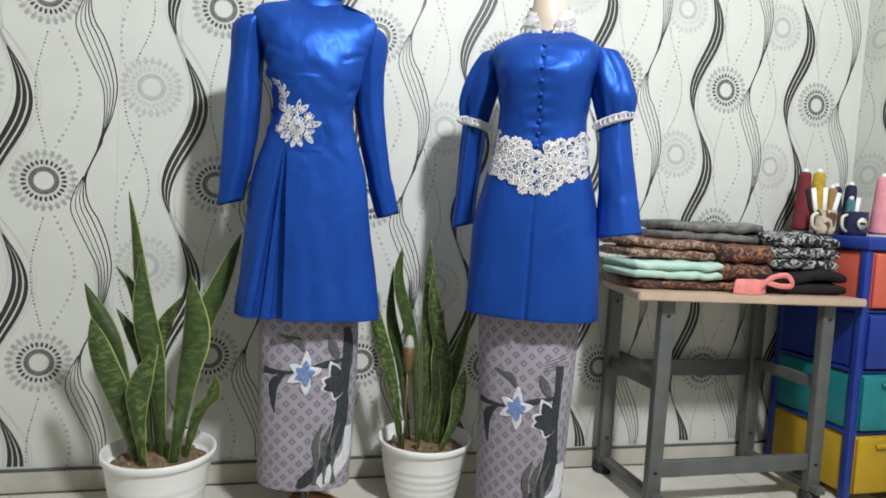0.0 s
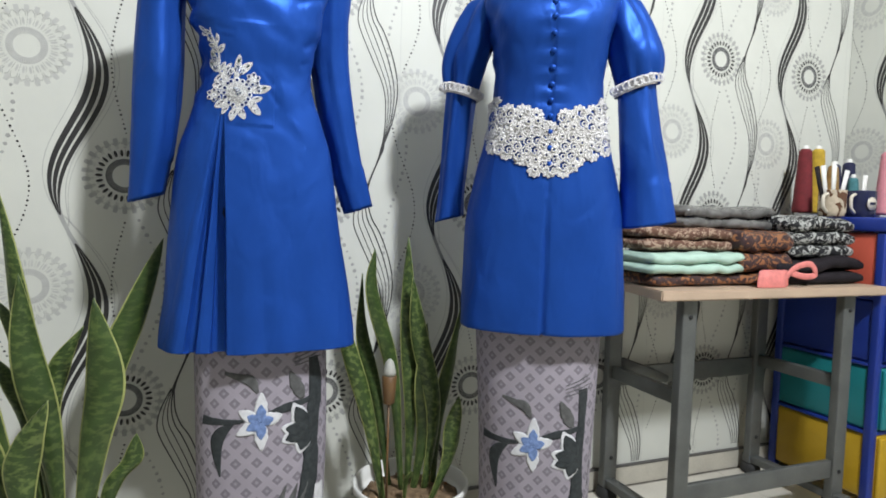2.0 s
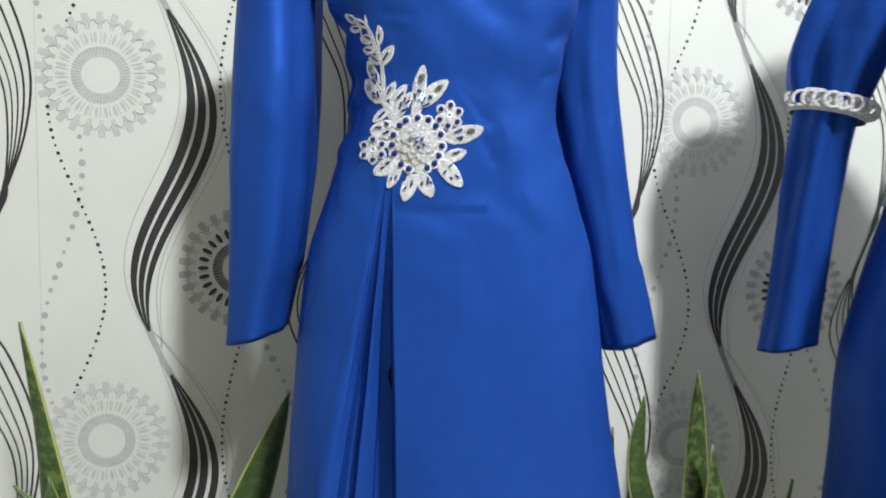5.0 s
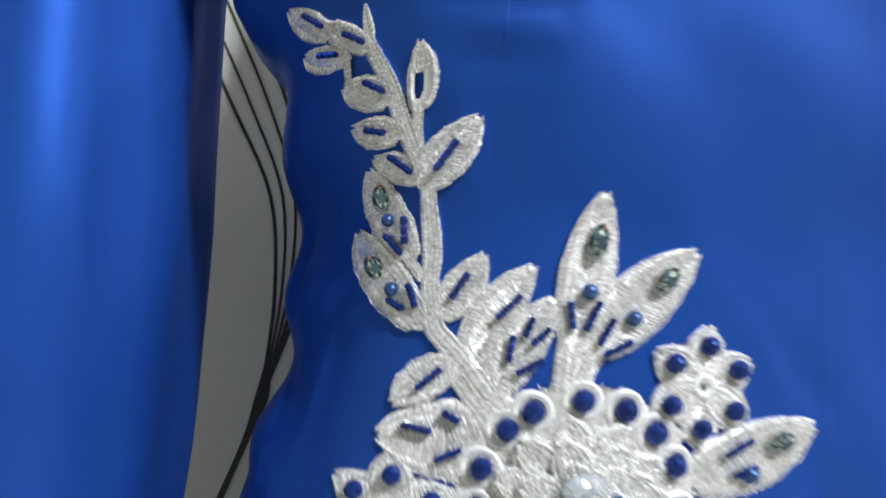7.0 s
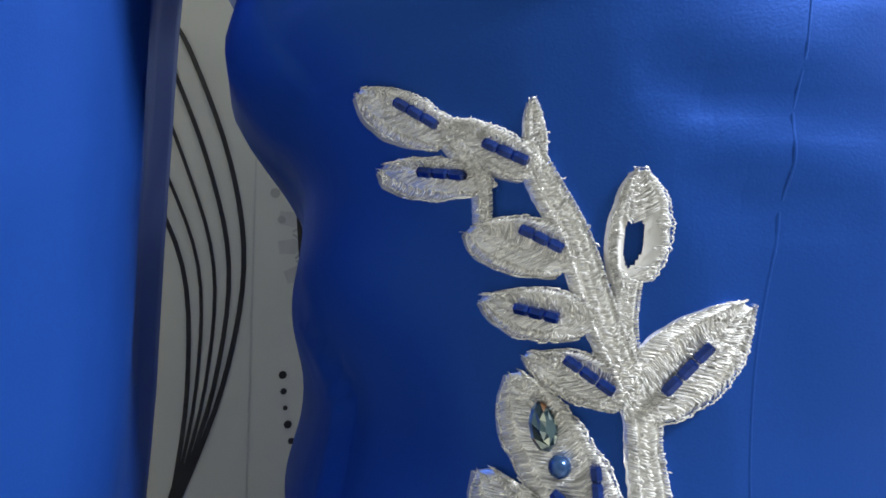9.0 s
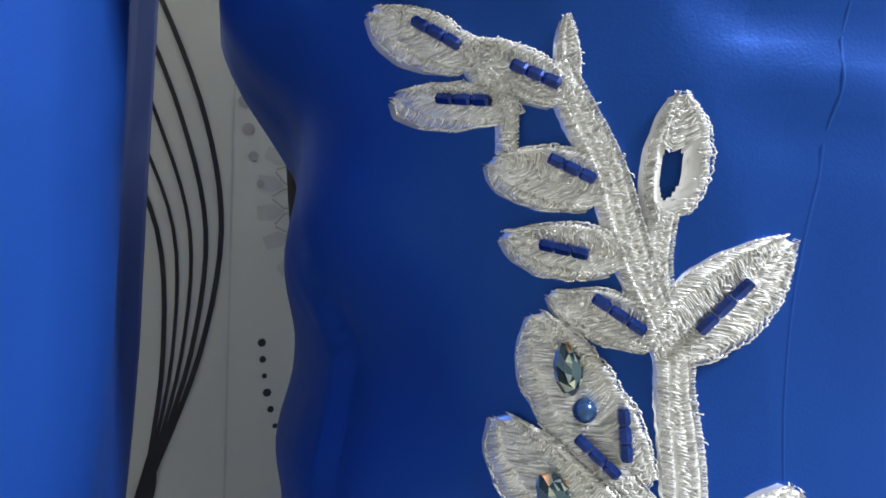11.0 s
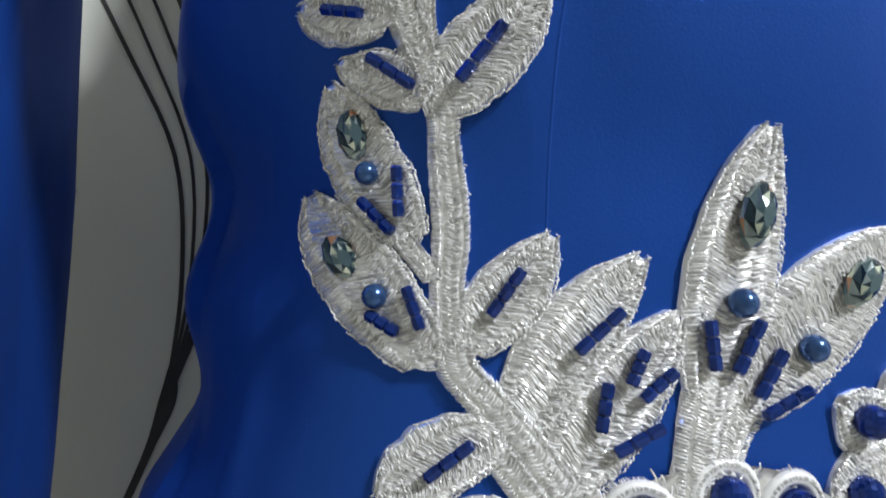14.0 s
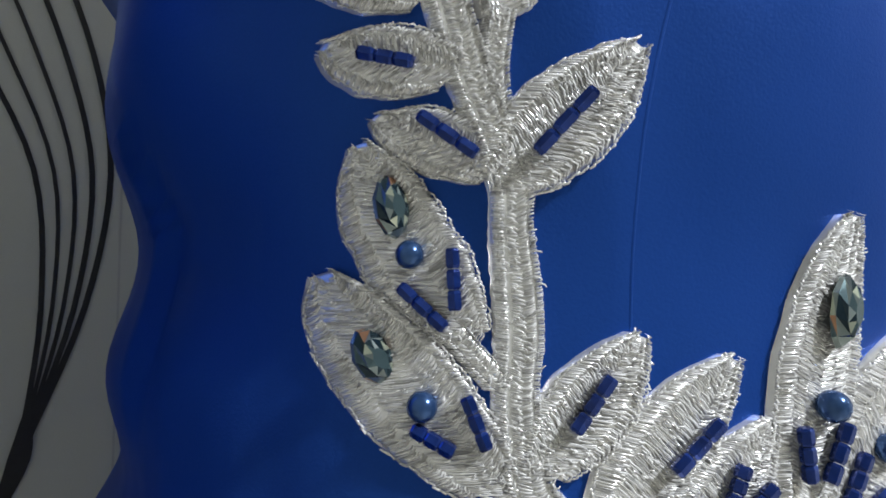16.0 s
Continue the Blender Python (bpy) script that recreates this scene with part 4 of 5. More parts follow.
for n, (line, w) in enumerate((([(-102.6, 1247.6), (-100.1, 1243.5), (-97.9, 1238.9), (-96.9, 1233.9)], [2.2, 2.4, 1.8, 1.6]), ([(-82, 1188.2), (-80.2, 1185.3), (-78, 1182.2)], [2.6, 2.6, 2.8]), ([(-80.8, 1224.1), (-80.7, 1218), (-80, 1213.6)], [2.6, 2.6, 2.8]), ([(-79.5, 1206.7), (-79.9, 1210.7)], [3, 3]), ([(-45.6, 1169), (-47.4, 1160), (-47.5, 1150)], [7, 6, 8]), ([(-40, 1167), (-44, 1160), (-45, 1152)], [5, 5, 6]), ([(-66, 1157), (-60, 1151), (-56, 1146)], [5, 6, 7]), ([(-72, 1160), (-66, 1152), (-61, 1146)], [4, 5, 6]), ([(-22, 1148), (-26, 1143)], [6, 6]), ([(-78, 1129), (-68, 1131)], [6, 6]))):
    part("stem", stitched_cord(tunic_front, line, w, 20 + n, 0.0006), THREAD, applique)
# base x, base z, tip x, tip z, reach to either side
VINE = [(-101.9, 1246, -112.9, 1256.1, 2.7, 2.3), (-97.6, 1239.2, -108.1, 1244.5, 3.4, 1.8), (-92.9, 1239.7, -102.7, 1248.6, 2.4, 2.4), (-92.2, 1240.6, -94, 1249.8, 1, 1.1), (-87.3, 1226.7, -98, 1232.7, 3.7, 4.2), (-84.3, 1218.2, -95.1, 1222.3, 4.3, 3.2), (-79.5, 1206.7, -89.9, 1213.5, 3, 3.8), (-81.1, 1223.7, -81.6, 1239, 2.2, 4.5), (-78.9, 1205.5, -67.7, 1220.3, 5.3, 5.5), (-80.7, 1187.5, -90.8, 1210.7, 4.8, 3.9), (-78.4, 1170.9, -92.2, 1195.2, 6.9, 3.8), (-75.2, 1173, -65.5, 1187.8, 3.7, 4.9)]
SPRAY = [(-67.7, 1162.7, -54.7, 1184.8, 6.8, 3.6), (-63.9, 1155.4, -50.4, 1177.5, 6, 4.9), (-71.9, 1161.8, -84.8, 1151.6, 3.7, 5.3), (-62.3, 1145.2, -88.2, 1143.7, 9.4, 8.7), (-45.7, 1166.2, -39.8, 1201.9, 6.2, 6), (-40.8, 1166, -17.2, 1188.4, 8.4, 6.1), (-17.5, 1136.7, 17.7, 1146.9, 6.8, 9), (-18.3, 1117.1, 1.9, 1124.7, 5.9, 5.6), (-22.8, 1115.1, -1.6, 1091.7, 7.9, 7.9), (-43.5, 1103.1, -29.8, 1081.4, 8.2, 6.3), (-45.3, 1101.2, -55.5, 1077, 5.5, 8.4), (-60.3, 1111.6, -71, 1089.1, 5.5, 4.7), (-65, 1115, -84.1, 1102.3, 8.1, 6.8)]
for n, row in enumerate(VINE + SPRAY):
    part("leaf", leaf(tunic_front, row, 0.0006 + 0.00025 * (n % 3), n + 1, (0.14, 0.62, 0.34) if n == 7 else None), THREAD, applique)
# bugle beads: from x, z to x, z
BUGLES = [(-109.1, 1252.8, -104.1, 1248.1), (-104.9, 1242.2, -100.3, 1240.3), (-99, 1244.6, -94.1, 1241.1), (-93.6, 1232.1, -88.8, 1228.7), (-92.7, 1220.7, -88.1, 1218.9), (-87, 1213.2, -81.7, 1208.3), (-72.3, 1215, -76.8, 1208.3), (-82.9, 1197.9, -82.5, 1190.6), (-86.9, 1193.5, -83.2, 1188.5), (-81.7, 1180.9, -80.1, 1175), (-86.1, 1177, -82.8, 1174.5), (-69, 1183.3, -72.6, 1177.2), (-57.9, 1178.1, -63.2, 1172.6)]
BUGLES_LOW = [(-55.4, 1173.1, -57.2, 1168.6), (-51.8, 1170.5, -55.8, 1166.8), (-59.7, 1169, -60.7, 1162.7), (-53.3, 1163.4, -59.1, 1160.1), (-74.8, 1160.6, -80, 1155.6), (-47.6, 1176.9, -46.9, 1170.4), (-40.8, 1176.8, -44.1, 1170), (-37.7, 1172.9, -41.2, 1166.8), (-33.6, 1167.7, -40.3, 1164.5)]
BUGLES_STAR = [(-70.9, 1148.6, -74.6, 1150.7), (-76.9, 1146, -83.1, 1147), (-70.7, 1142.5, -76.2, 1139.6), (-2.8, 1144.6, -10.2, 1141.2), (-1.5, 1138.1, -8, 1136.4), (-11, 1122, -4.4, 1124), (-16.8, 1106.8, -19.4, 1102.9), (-11.4, 1112.5, -14.1, 1109.7), (-12.7, 1100.6, -10.7, 1098), (-8, 1102.2, -4.4, 1099.4), (-33.3, 1099.8, -34, 1093.2), (-32.2, 1096, -29.3, 1093.9), (-38.7, 1095.8, -39.8, 1092), (-54.4, 1099.8, -55.8, 1095.9), (-48.4, 1095.4, -49.5, 1090.6), (-54.1, 1090.4, -55.9, 1087.5), (-67.2, 1099.8, -68.6, 1095.9), (-62.7, 1101.1, -64.4, 1097.2), (-69.5, 1113.2, -73.1, 1112.1), (-74.9, 1108.5, -77.7, 1107.3)]
for x0, z0, x1, z1 in BUGLES + BUGLES_LOW + BUGLES_STAR:
    part("bugle_bead", bugle(tunic_front, (x0 / 1000, z0 / 1000), (x1 / 1000, z1 / 1000), 0.00092, 0.0028), BEAD, applique, "dark blue glass tubes", False)
for x, z, l, w, a in ((-87.9, 1202.9, 7.8, 4.9, 1.75), (-88.8, 1185, 8.0, 5.2, 2.2), (-41.4, 1190.3, 9.6, 5.4, 1.2), (-25.3, 1181.6, 9.0, 5.0, 0.75), (5.5, 1143.5, 8.5, 5, 0.3)):
    part("gem", marquise(tunic_front, x / 1000, z / 1000, l / 1000, w / 1000, a, 0.0022), GEM, applique, "smoky faceted glass stone", False)
for x, z, r in ((-86.2, 1197.2, 1.75), (-85.2, 1179.5, 1.85), (-43.3, 1179, 1.95), (-33.2, 1173, 1.9), (-3.5, 1136.5, 2)):
    part("pearl", ball(tunic_front, x / 1000, z / 1000, r / 1000, 0.0018), PEARL, applique, "steel blue pearl")
# the star flower's heart: a sewn ground, a ring of beads and a raised rosette
HX, HZ = -0.0445, 1.131
ground = hoop(tunic_front, HX, HZ, 0.0185, 0.0085, 0.0003, 60, 10)
for v in ground.verts:
    v.co.y = max(v.co.y, tunic_front(v.co.x, v.co.z) - 0.0011)
sew = Thread(tunic_front, ground, 77)
for k in range(1500):
    t, r = sew.rng.uniform(0, 2 * math.pi), sew.rng.uniform(0.011, 0.0275)
    c, a = Vector((HX + r * math.cos(t), HZ + r * math.sin(t))), t + sew.rng.uniform(-0.6, 0.6)
    v = Vector((math.cos(a), math.sin(a))) * sew.rng.uniform(0.0005, 0.0011)
    sew.lay(c - v, c + v, 0.00016, 0.001, 0.0013)
part("sewn_ground", ground, THREAD, applique)
for k, deg in enumerate((90, 118, 135, 161, 184, 205, 234, 253, 293, 312, 331, 354, 21, 43, 65)):
    t = math.radians(deg)
    r = 0.0232 + 0.0015 * (deg > 230 and deg < 330)
    x, z = HX + r * math.cos(t), HZ + r * math.sin(t)
    part("bead_frame", bead_cup(tunic_front, x, z, 0.0039, 0.0011, 100 + k), THREAD, applique)
    part("round_bead", ball(tunic_front, x, z, 0.0027, 0.0008), BEAD, applique, "round dark blue bead", False)
for ring, (r, count, size, lift) in enumerate(((0.0165, 11, 4.6, 0.0026), (0.0118, 8, 4.4, 0.0045), (0.0072, 6, 3.8, 0.006))):
    for k in range(count):
        t = 2 * math.pi * (k + 0.5 * ring + 0.15 * math.sin(5 * k)) / count
        c, s = math.cos(t) * 1000, math.sin(t) * 1000
        row = (HX * 1000 + (r - 0.006) * c, HZ * 1000 + (r - 0.006) * s, HX * 1000 + (r + 0.0035) * c, HZ * 1000 + (r + 0.0035) * s, size, size)
        part("rosette_petal", leaf(tunic_front, row, lift, 200 + k + 20 * ring, None, 0.0004, 0.0012), THREAD, applique)
part("rosette_stone", marquise(tunic_front, HX - 0.003, HZ + 0.006, 0.0105, 0.0052, 0.15, 0.0085), CRYSTAL, applique, "clear faceted crystal in the centre", False)
for dx, dz in ((-0.001, 0.0005), (0.004, 0.003), (0.0005, -0.0045), (0.0055, -0.002)):
    part("pearl", ball(tunic_front, HX + dx, HZ + dz, 0.0017, 0.0085), PEARL, applique, "steel blue pearl")
# two small blossoms at the flower's sides
for n, (cx, cz, first) in enumerate(((-15.2, 1157.1, 24), (-85.2, 1125.6, 30))):
    for k in range(6):
        t = math.radians(first + 60 * k)
        c, s = math.cos(t), math.sin(t)
        part("blossom_petal", leaf(tunic_front, (cx + 2 * c, cz + 2 * s, cx + 14.2 * c, cz + 14.2 * s, 5.2, 5.2), 0.0005 + 0.0002 * (k % 2), 300 + k + 10 * n, None, 0.0003, 0.0009), THREAD, applique)
        part("round_bead", ball(tunic_front, (cx + 9.6 * c) / 1000, (cz + 9.6 * s) / 1000, 0.0024, 0.0012), BEAD, applique, "round dark blue bead", False)
    part("bead_frame", bead_cup(tunic_front, cx / 1000, cz / 1000, 0.0022, 0.0011, 340 + n), THREAD, applique)
# a dart sewn down the front beside the vine
part("dart_seam", cord(tunic_front, [(-0.0655, 1.165), (-0.0652, 1.2), (-0.0648, 1.216), (-0.063, 1.236), (-0.0625, 1.25), (-0.061, 1.29)], [0.0003, 0.0005, 0.0006, 0.0006, 0.0006, 0.0003], -0.0001, 0.0002, 4), SATIN, tunic, "fine stitched dart in the blue satin")


# skirts
def skirt(at, turn, rows, hem, label, dz):
    root = thing("batik_skirt", (*at, hem), label, "skirt", "batik skirts", turn=turn)
    n, nz = 140, 60
    back = root.matrix_basis

    def ring_at(z):
        cx, a, f, b = curve_at(rows, z)
        return superellipse(cx, a, f, b, 0.0, n, 2.3)

    zs = list(np.linspace(hem, 0.78, nz))
    rings = []
    for i, z in enumerate(zs):
        ring = []
        for x, y in ring_at(z):
            w = 0.003 * noise.noise(Vector((x * 22, y * 22 + at[0], z * 3)))
            slope = 0.03 * max(0, 1 - (z - hem) / 0.08) * max(0, 0.3 - x / 0.3) * 0.5
            ring.append(Vector((x * (1 + w * 6), y * (1 + w * 6), z - hem + slope)))
        rings.append(ring)

    def uv(i, j):
        t = 2 * math.pi * j / n
        return (0.135 * t, zs[i])

    part("cloth", loft(rings, True, False, uv), BATIK, root, "grey mauve cotton with a diamond lattice", local=True)

    def front(x, z):
        cx, a, f, b = curve_at(rows, z + hem)
        s = min(abs((x - cx) / a), 0.999)
        return f * (1 - s**2.3) ** (1 / 2.3) - 0.0008

    def patch(name, base, tip, width, ink, seed=0.0, lift=0.0006, tipness=0.75, text=""):
        part(name, plate(front, (base[0], base[1] + dz - hem), (tip[0], tip[1] + dz - hem), width, lift, 0.0003, 0.1, seed, 14, 6, tipness), ink, root, text, local=True)

    def swirl(name, pts, widths, ink, text=""):
        part(name, cord(front, [(x, z + dz - hem) for x, z in pts], widths, 0.0006, 0.0003), ink, root, text, local=True)

    # a lily with its leaves and a dark bloom beside it
    c = (-0.008, 0.474)
    for k, (a, l) in enumerate(((1.55, 0.062), (2.6, 0.05), (3.6, 0.052), (4.75, 0.058), (0.3, 0.045))):
        tip = (c[0] + l * math.cos(a), c[1] + l * math.sin(a))
        patch("petal", c, tip, 0.027, PRINT_WHITE, k, 0.0012, text="white lily petal")
        patch("petal_heart", c, (c[0] + 0.6 * l * math.cos(a), c[1] + 0.6 * l * math.sin(a)), 0.021, PRINT_BLUE, k + 7, 0.0018, text="soft blue centre of the petal")
    swirl("leaf_print", [(-0.078, 0.578), (-0.05, 0.568), (-0.028, 0.56), (-0.014, 0.535)], [0.006, 0.014, 0.022, 0.006], PRINT_GREY)
    swirl("leaf_print", [(-0.118, 0.48), (-0.09, 0.478), (-0.05, 0.478), (-0.03, 0.484)], [0.02, 0.014, 0.008, 0.004], PRINT_DARK)
    swirl("leaf_print", [(-0.062, 0.474), (-0.086, 0.452), (-0.092, 0.42), (-0.085, 0.365)], [0.006, 0.024, 0.02, 0.003], PRINT_DARK)
    swirl("branch_print", [(0.01, 0.492), (0.045, 0.5), (0.08, 0.508), (0.118, 0.52)], [0.008, 0.018, 0.012, 0.01], PRINT_DARK)
    patch("leaf_print", (0.078, 0.515), (0.05, 0.575), 0.026, PRINT_GREY, 3.0)
    for k, (tx, tz) in enumerate(((0.058, 0.508), (0.034, 0.43), (0.072, 0.398), (0.034, 0.458))):
        patch("petal_edge", (0.084, 0.446), (tx, tz), 0.036, PRINT_WHITE, k + 20, 0.0009, text="white edge of the dark bloom")
        patch("dark_petal", (0.089, 0.446), (0.85 * tx + 0.15 * 0.089, 0.85 * tz + 0.15 * 0.446), 0.032, PRINT_DARK, k + 30, 0.0015)
    swirl("border_print", [(0.1, 0.60), (0.108, 0.52), (0.102, 0.44), (0.098, 0.36), (0.07, 0.25), (0.0, 0.175), (-0.02, 0.165)], [0.02, 0.035, 0.045, 0.04, 0.035, 0.03, 0.004], PRINT_DARK, "dark leafy border")
    swirl("border_print", [(0.04, 0.165), (0.08, 0.2), (0.115, 0.24), (0.118, 0.32)], [0.03, 0.045, 0.03, 0.02], PRINT_WHITE, "white field of the border")
    for k in range(3):
        swirl("leaf_print", [(0.03 + 0.025 * k, 0.165), (0.034 + 0.022 * k, 0.22), (0.028 + 0.024 * k, 0.28), (0.045 + 0.024 * k, 0.335)], [0.016, 0.014, 0.02, 0.003], PRINT_GREY)
    for k in range(4):
        swirl("fan_line", [(0.06, 0.585 + 0.008 * k), (0.09, 0.592 + 0.009 * k), (0.118, 0.6 + 0.011 * k)], [0.001, 0.002, 0.002], PRINT_GREY)
    return root


skirt((0.018, 1.84), 0, [(0.1, 0.004, 0.129, -0.086, 0.095), (0.4, 0.004, 0.136, -0.086, 0.1), (0.8, -0.004, 0.138, -0.072, 0.09)], 0.145, "grey batik skirt with blue lilies below the tunic", 0.0)
skirt((0.638, 1.735), -27, [(0.0, 0.004, 0.124, -0.105, 0.1), (0.35, 0.004, 0.132, -0.116, 0.11), (0.8, -0.004, 0.15, -0.108, 0.1)], 0.07, "grey batik skirt with blue lilies below the lace-belted tunic", -0.067)

# the second tunic, built in its own frame and turned towards the room
T2 = (0.633, 1.725, 0.0)
TURN2 = -27
TUNIC2 = [(0.66, 0.004, 0.19, -0.15, 0.14), (0.77, 0.003, 0.186, -0.146, 0.138), (0.91, 0, 0.178, -0.14, 0.13), (1.02, 0, 0.156, -0.133, 0.12), (1.08, 0, 0.141, -0.13, 0.11), (1.19, 0, 0.123, -0.125, 0.095), (1.26, 0, 0.127, -0.136, 0.105), (1.32, 0, 0.136, -0.147, 0.115), (1.375, 0, 0.152, -0.125, 0.112), (1.405, 0, 0.153, -0.102, 0.095), (1.43, 0, 0.125, -0.072, 0.072), (1.448, 0, 0.085, -0.052, 0.058), (1.456, 0, 0.066, -0.047, 0.05)]


def tunic2_front(x, z):
    cx, a, f, _ = curve_at(TUNIC2, z)
    s = min(abs((x - cx) / a), 0.999)
    return f * (1 - s**2.5) ** (1 / 2.5)


def front_slit(x, z):
    """The open front edge below the belt, and the puckered button line above it."""
    if z < 0.96:
        return 0.012 * math.exp(-(((x + 0.002 * (0.96 - z)) / 0.0035) ** 2)) * min(1, (0.96 - z) * 12)
    return 0.003 * math.exp(-((x / 0.004) ** 2)) + 0.0025 * math.sin(z * 170) * math.exp(-((x / 0.03) ** 2)) * (1 if z > 1.14 else 0)


mannequin("mannequin", T2, TURN2, 0.05, 1.552, CREAMBODY, "cream plastic mannequin wearing the lace-belted blue tunic", [(0.72, 0.12, 0.085), (0.9, 0.15, 0.1), (1.03, 0.13, 0.09), (1.19, 0.1, 0.07), (1.32, 0.112, 0.09), (1.39, 0.12, 0.055), (1.43, 0.075, 0.04)])
tunic2 = thing("tunic", T2, "royal blue satin tunic with puffed sleeves and white lace belt", "tunic", "blue tunics", turn=TURN2)
part("bodice", body_cloth(TUNIC2, 0.0, 0.66, 1.455, 110, 220, 2.5, front_slit, 0.003), SATIN, tunic2, "blue satin body with a slit front", local=True)
for sx, line, radii, seed in ((-1, [(-0.125, 0.005, 1.41), (-0.15, 0.013, 1.4), (-0.176, 0.02, 1.335), (-0.195, 0.032, 1.27), (-0.202, 0.038, 1.205)], [0.03, 0.042, 0.051, 0.052, 0.039], 2.0), (1, [(0.125, 0, 1.412), (0.15, 0, 1.402), (0.174, -0.004, 1.34), (0.19, -0.008, 1.28), (0.196, -0.01, 1.215)], [0.03, 0.044, 0.055, 0.057, 0.043], 8.0)):
    part("puff_sleeve", sleeve(line, radii, 48, 1.05, 0.012, seed), SATIN, tunic2, "gathered puffed upper sleeve", local=True)
part("lower_sleeve", sleeve([(-0.2, 0.038, 1.225), (-0.21, 0.05, 1.13), (-0.22, 0.062, 1.0), (-0.226, 0.07, 0.9)], [0.036, 0.035, 0.033, 0.036], 40, 1.15, 0.004, 3.0), SATIN, tunic2, local=True)
part("lower_sleeve", sleeve([(0.194, -0.01, 1.23), (0.206, -0.016, 1.13), (0.224, -0.022, 1.0), (0.232, -0.026, 0.9)], [0.04, 0.045, 0.052, 0.062], 40, 1.1, 0.004, 6.0), SATIN, tunic2, local=True)
for cx, z0, r, lean in ((-0.202, 1.203, 0.04, 0.25), (0.196, 1.213, 0.045, -0.35)):
    cy = 0.037 if cx < 0 else -0.011
    band = part("sleeve_band", loft([[Vector((cx + q * math.cos(t), cy + q * 1.08 * math.sin(t), z0 + dz - lean * q * math.cos(t))) for t in np.linspace(0, 2 * math.pi, 40, False)] for q, dz in ((r, -0.012), (r + 0.003, -0.008), (r + 0.003, 0.01), (r, 0.014))], True, False), LACE, tunic2, "white lace band", local=True)
    for k in range(12):
        t = math.pi + math.pi * (k + 0.5) / 12
        x, y = cx + (r + 0.004) * math.cos(t), cy + (r + 0.004) * 1.08 * math.sin(t)
        part("lace_ring", hoop(lambda px, pz, y=y: y, x, z0 + 0.001 - lean * r * math.cos(t), 0.0085, 0.0022), LACE, band, local=True)
belt = part("lace_belt", body_cloth([(z, c, a + 0.0022, f - 0.0022, b + 0.0022) for z, c, a, f, b in TUNIC2], 0.0, 1.082, 1.1, 6, 160, 2.5, None, 0.0), LACE, tunic2, "white lace belt of flowers and scrolls", local=True)


def lace_front(x, z):
    return tunic2_front(x, z) - 0.0022


def belt_edges(x):
    """The belt's lobed lower edge and its upper edge with a notch at the buttons."""
    q = abs(x)
    low = 1.006 + 0.028 * min(1, max(0, (q - 0.04) / 0.022)) + 0.022 * min(1, max(0, (q - 0.07) / 0.05))
    high = 1.102 + 0.036 * min(1, q / 0.04) + 0.034 * max(0, q - 0.085) / 0.045
    return low, high


for i in range(14):
    x = -0.1235 + 0.019 * i
    low, high = belt_edges(x)
    rows = round((high - low) / 0.0195)
    for j in range(rows):
        z = low + (high - low) * (j + 0.5 + 0.22 * (-1) ** i) / rows
        px = x + 0.003 * math.sin(5 * i + 3 * j)
        kind = (i * 2 + j * 3) % 5
        if kind in (0, 3):
            for k in range(7):
                t = k * 2 * math.pi / 7 + i
                part("lace_petal", plate(lace_front, (px + 0.003 * math.cos(t), z + 0.003 * math.sin(t)), (px + 0.0155 * math.cos(t), z + 0.0155 * math.sin(t)), 0.0085, 0.001, 0.0012, 0.05, k, 6, 4, 0.5), LACE, belt, local=True)
            part("lace_ring", hoop(lace_front, px, z, 0.0045, 0.002, 0.0016, 14, 6), LACE, belt, local=True)
        else:
            part("lace_ring", hoop(lace_front, px, z, 0.0095 + 0.001 * math.sin(i + j), 0.0023, 0.0006, 20, 6, 0.12), LACE, belt, local=True)
            part("lace_scroll", hoop(lace_front, px + 0.002, z - 0.001, 0.0042, 0.0016, 0.0008, 14, 6), LACE, belt, local=True)
for i in range(9):
    x = -0.12 + 0.03 * i
    for z, turn in zip(belt_edges(x), (-1, 1)):
        for k in range(5):
            t = turn * math.pi * (0.05 + 0.9 * k / 4)
            part("lace_petal", plate(lace_front, (x + 0.004 * math.cos(t), z - 0.004 * turn + 0.004 * math.sin(t)), (x + 0.017 * math.cos(t), z - 0.004 * turn + 0.017 * math.sin(t)), 0.0105, 0.0008, 0.001, 0.05, k, 6, 4, 0.6), LACE, belt, local=True)
for k in range(12):
    z = 1.392 - 0.0335 * k
    bm = bmesh.new()
    bmesh.ops.create_uvsphere(bm, u_segments=14, v_segments=10, radius=0.0062, matrix=Matrix.Translation((0.0, tunic2_front(0, z) - 0.003, z)) @ Matrix.Diagonal((1, 0.75, 1, 1)))
    part("button", bm, SATIN, tunic2, "small satin covered button", local=True)
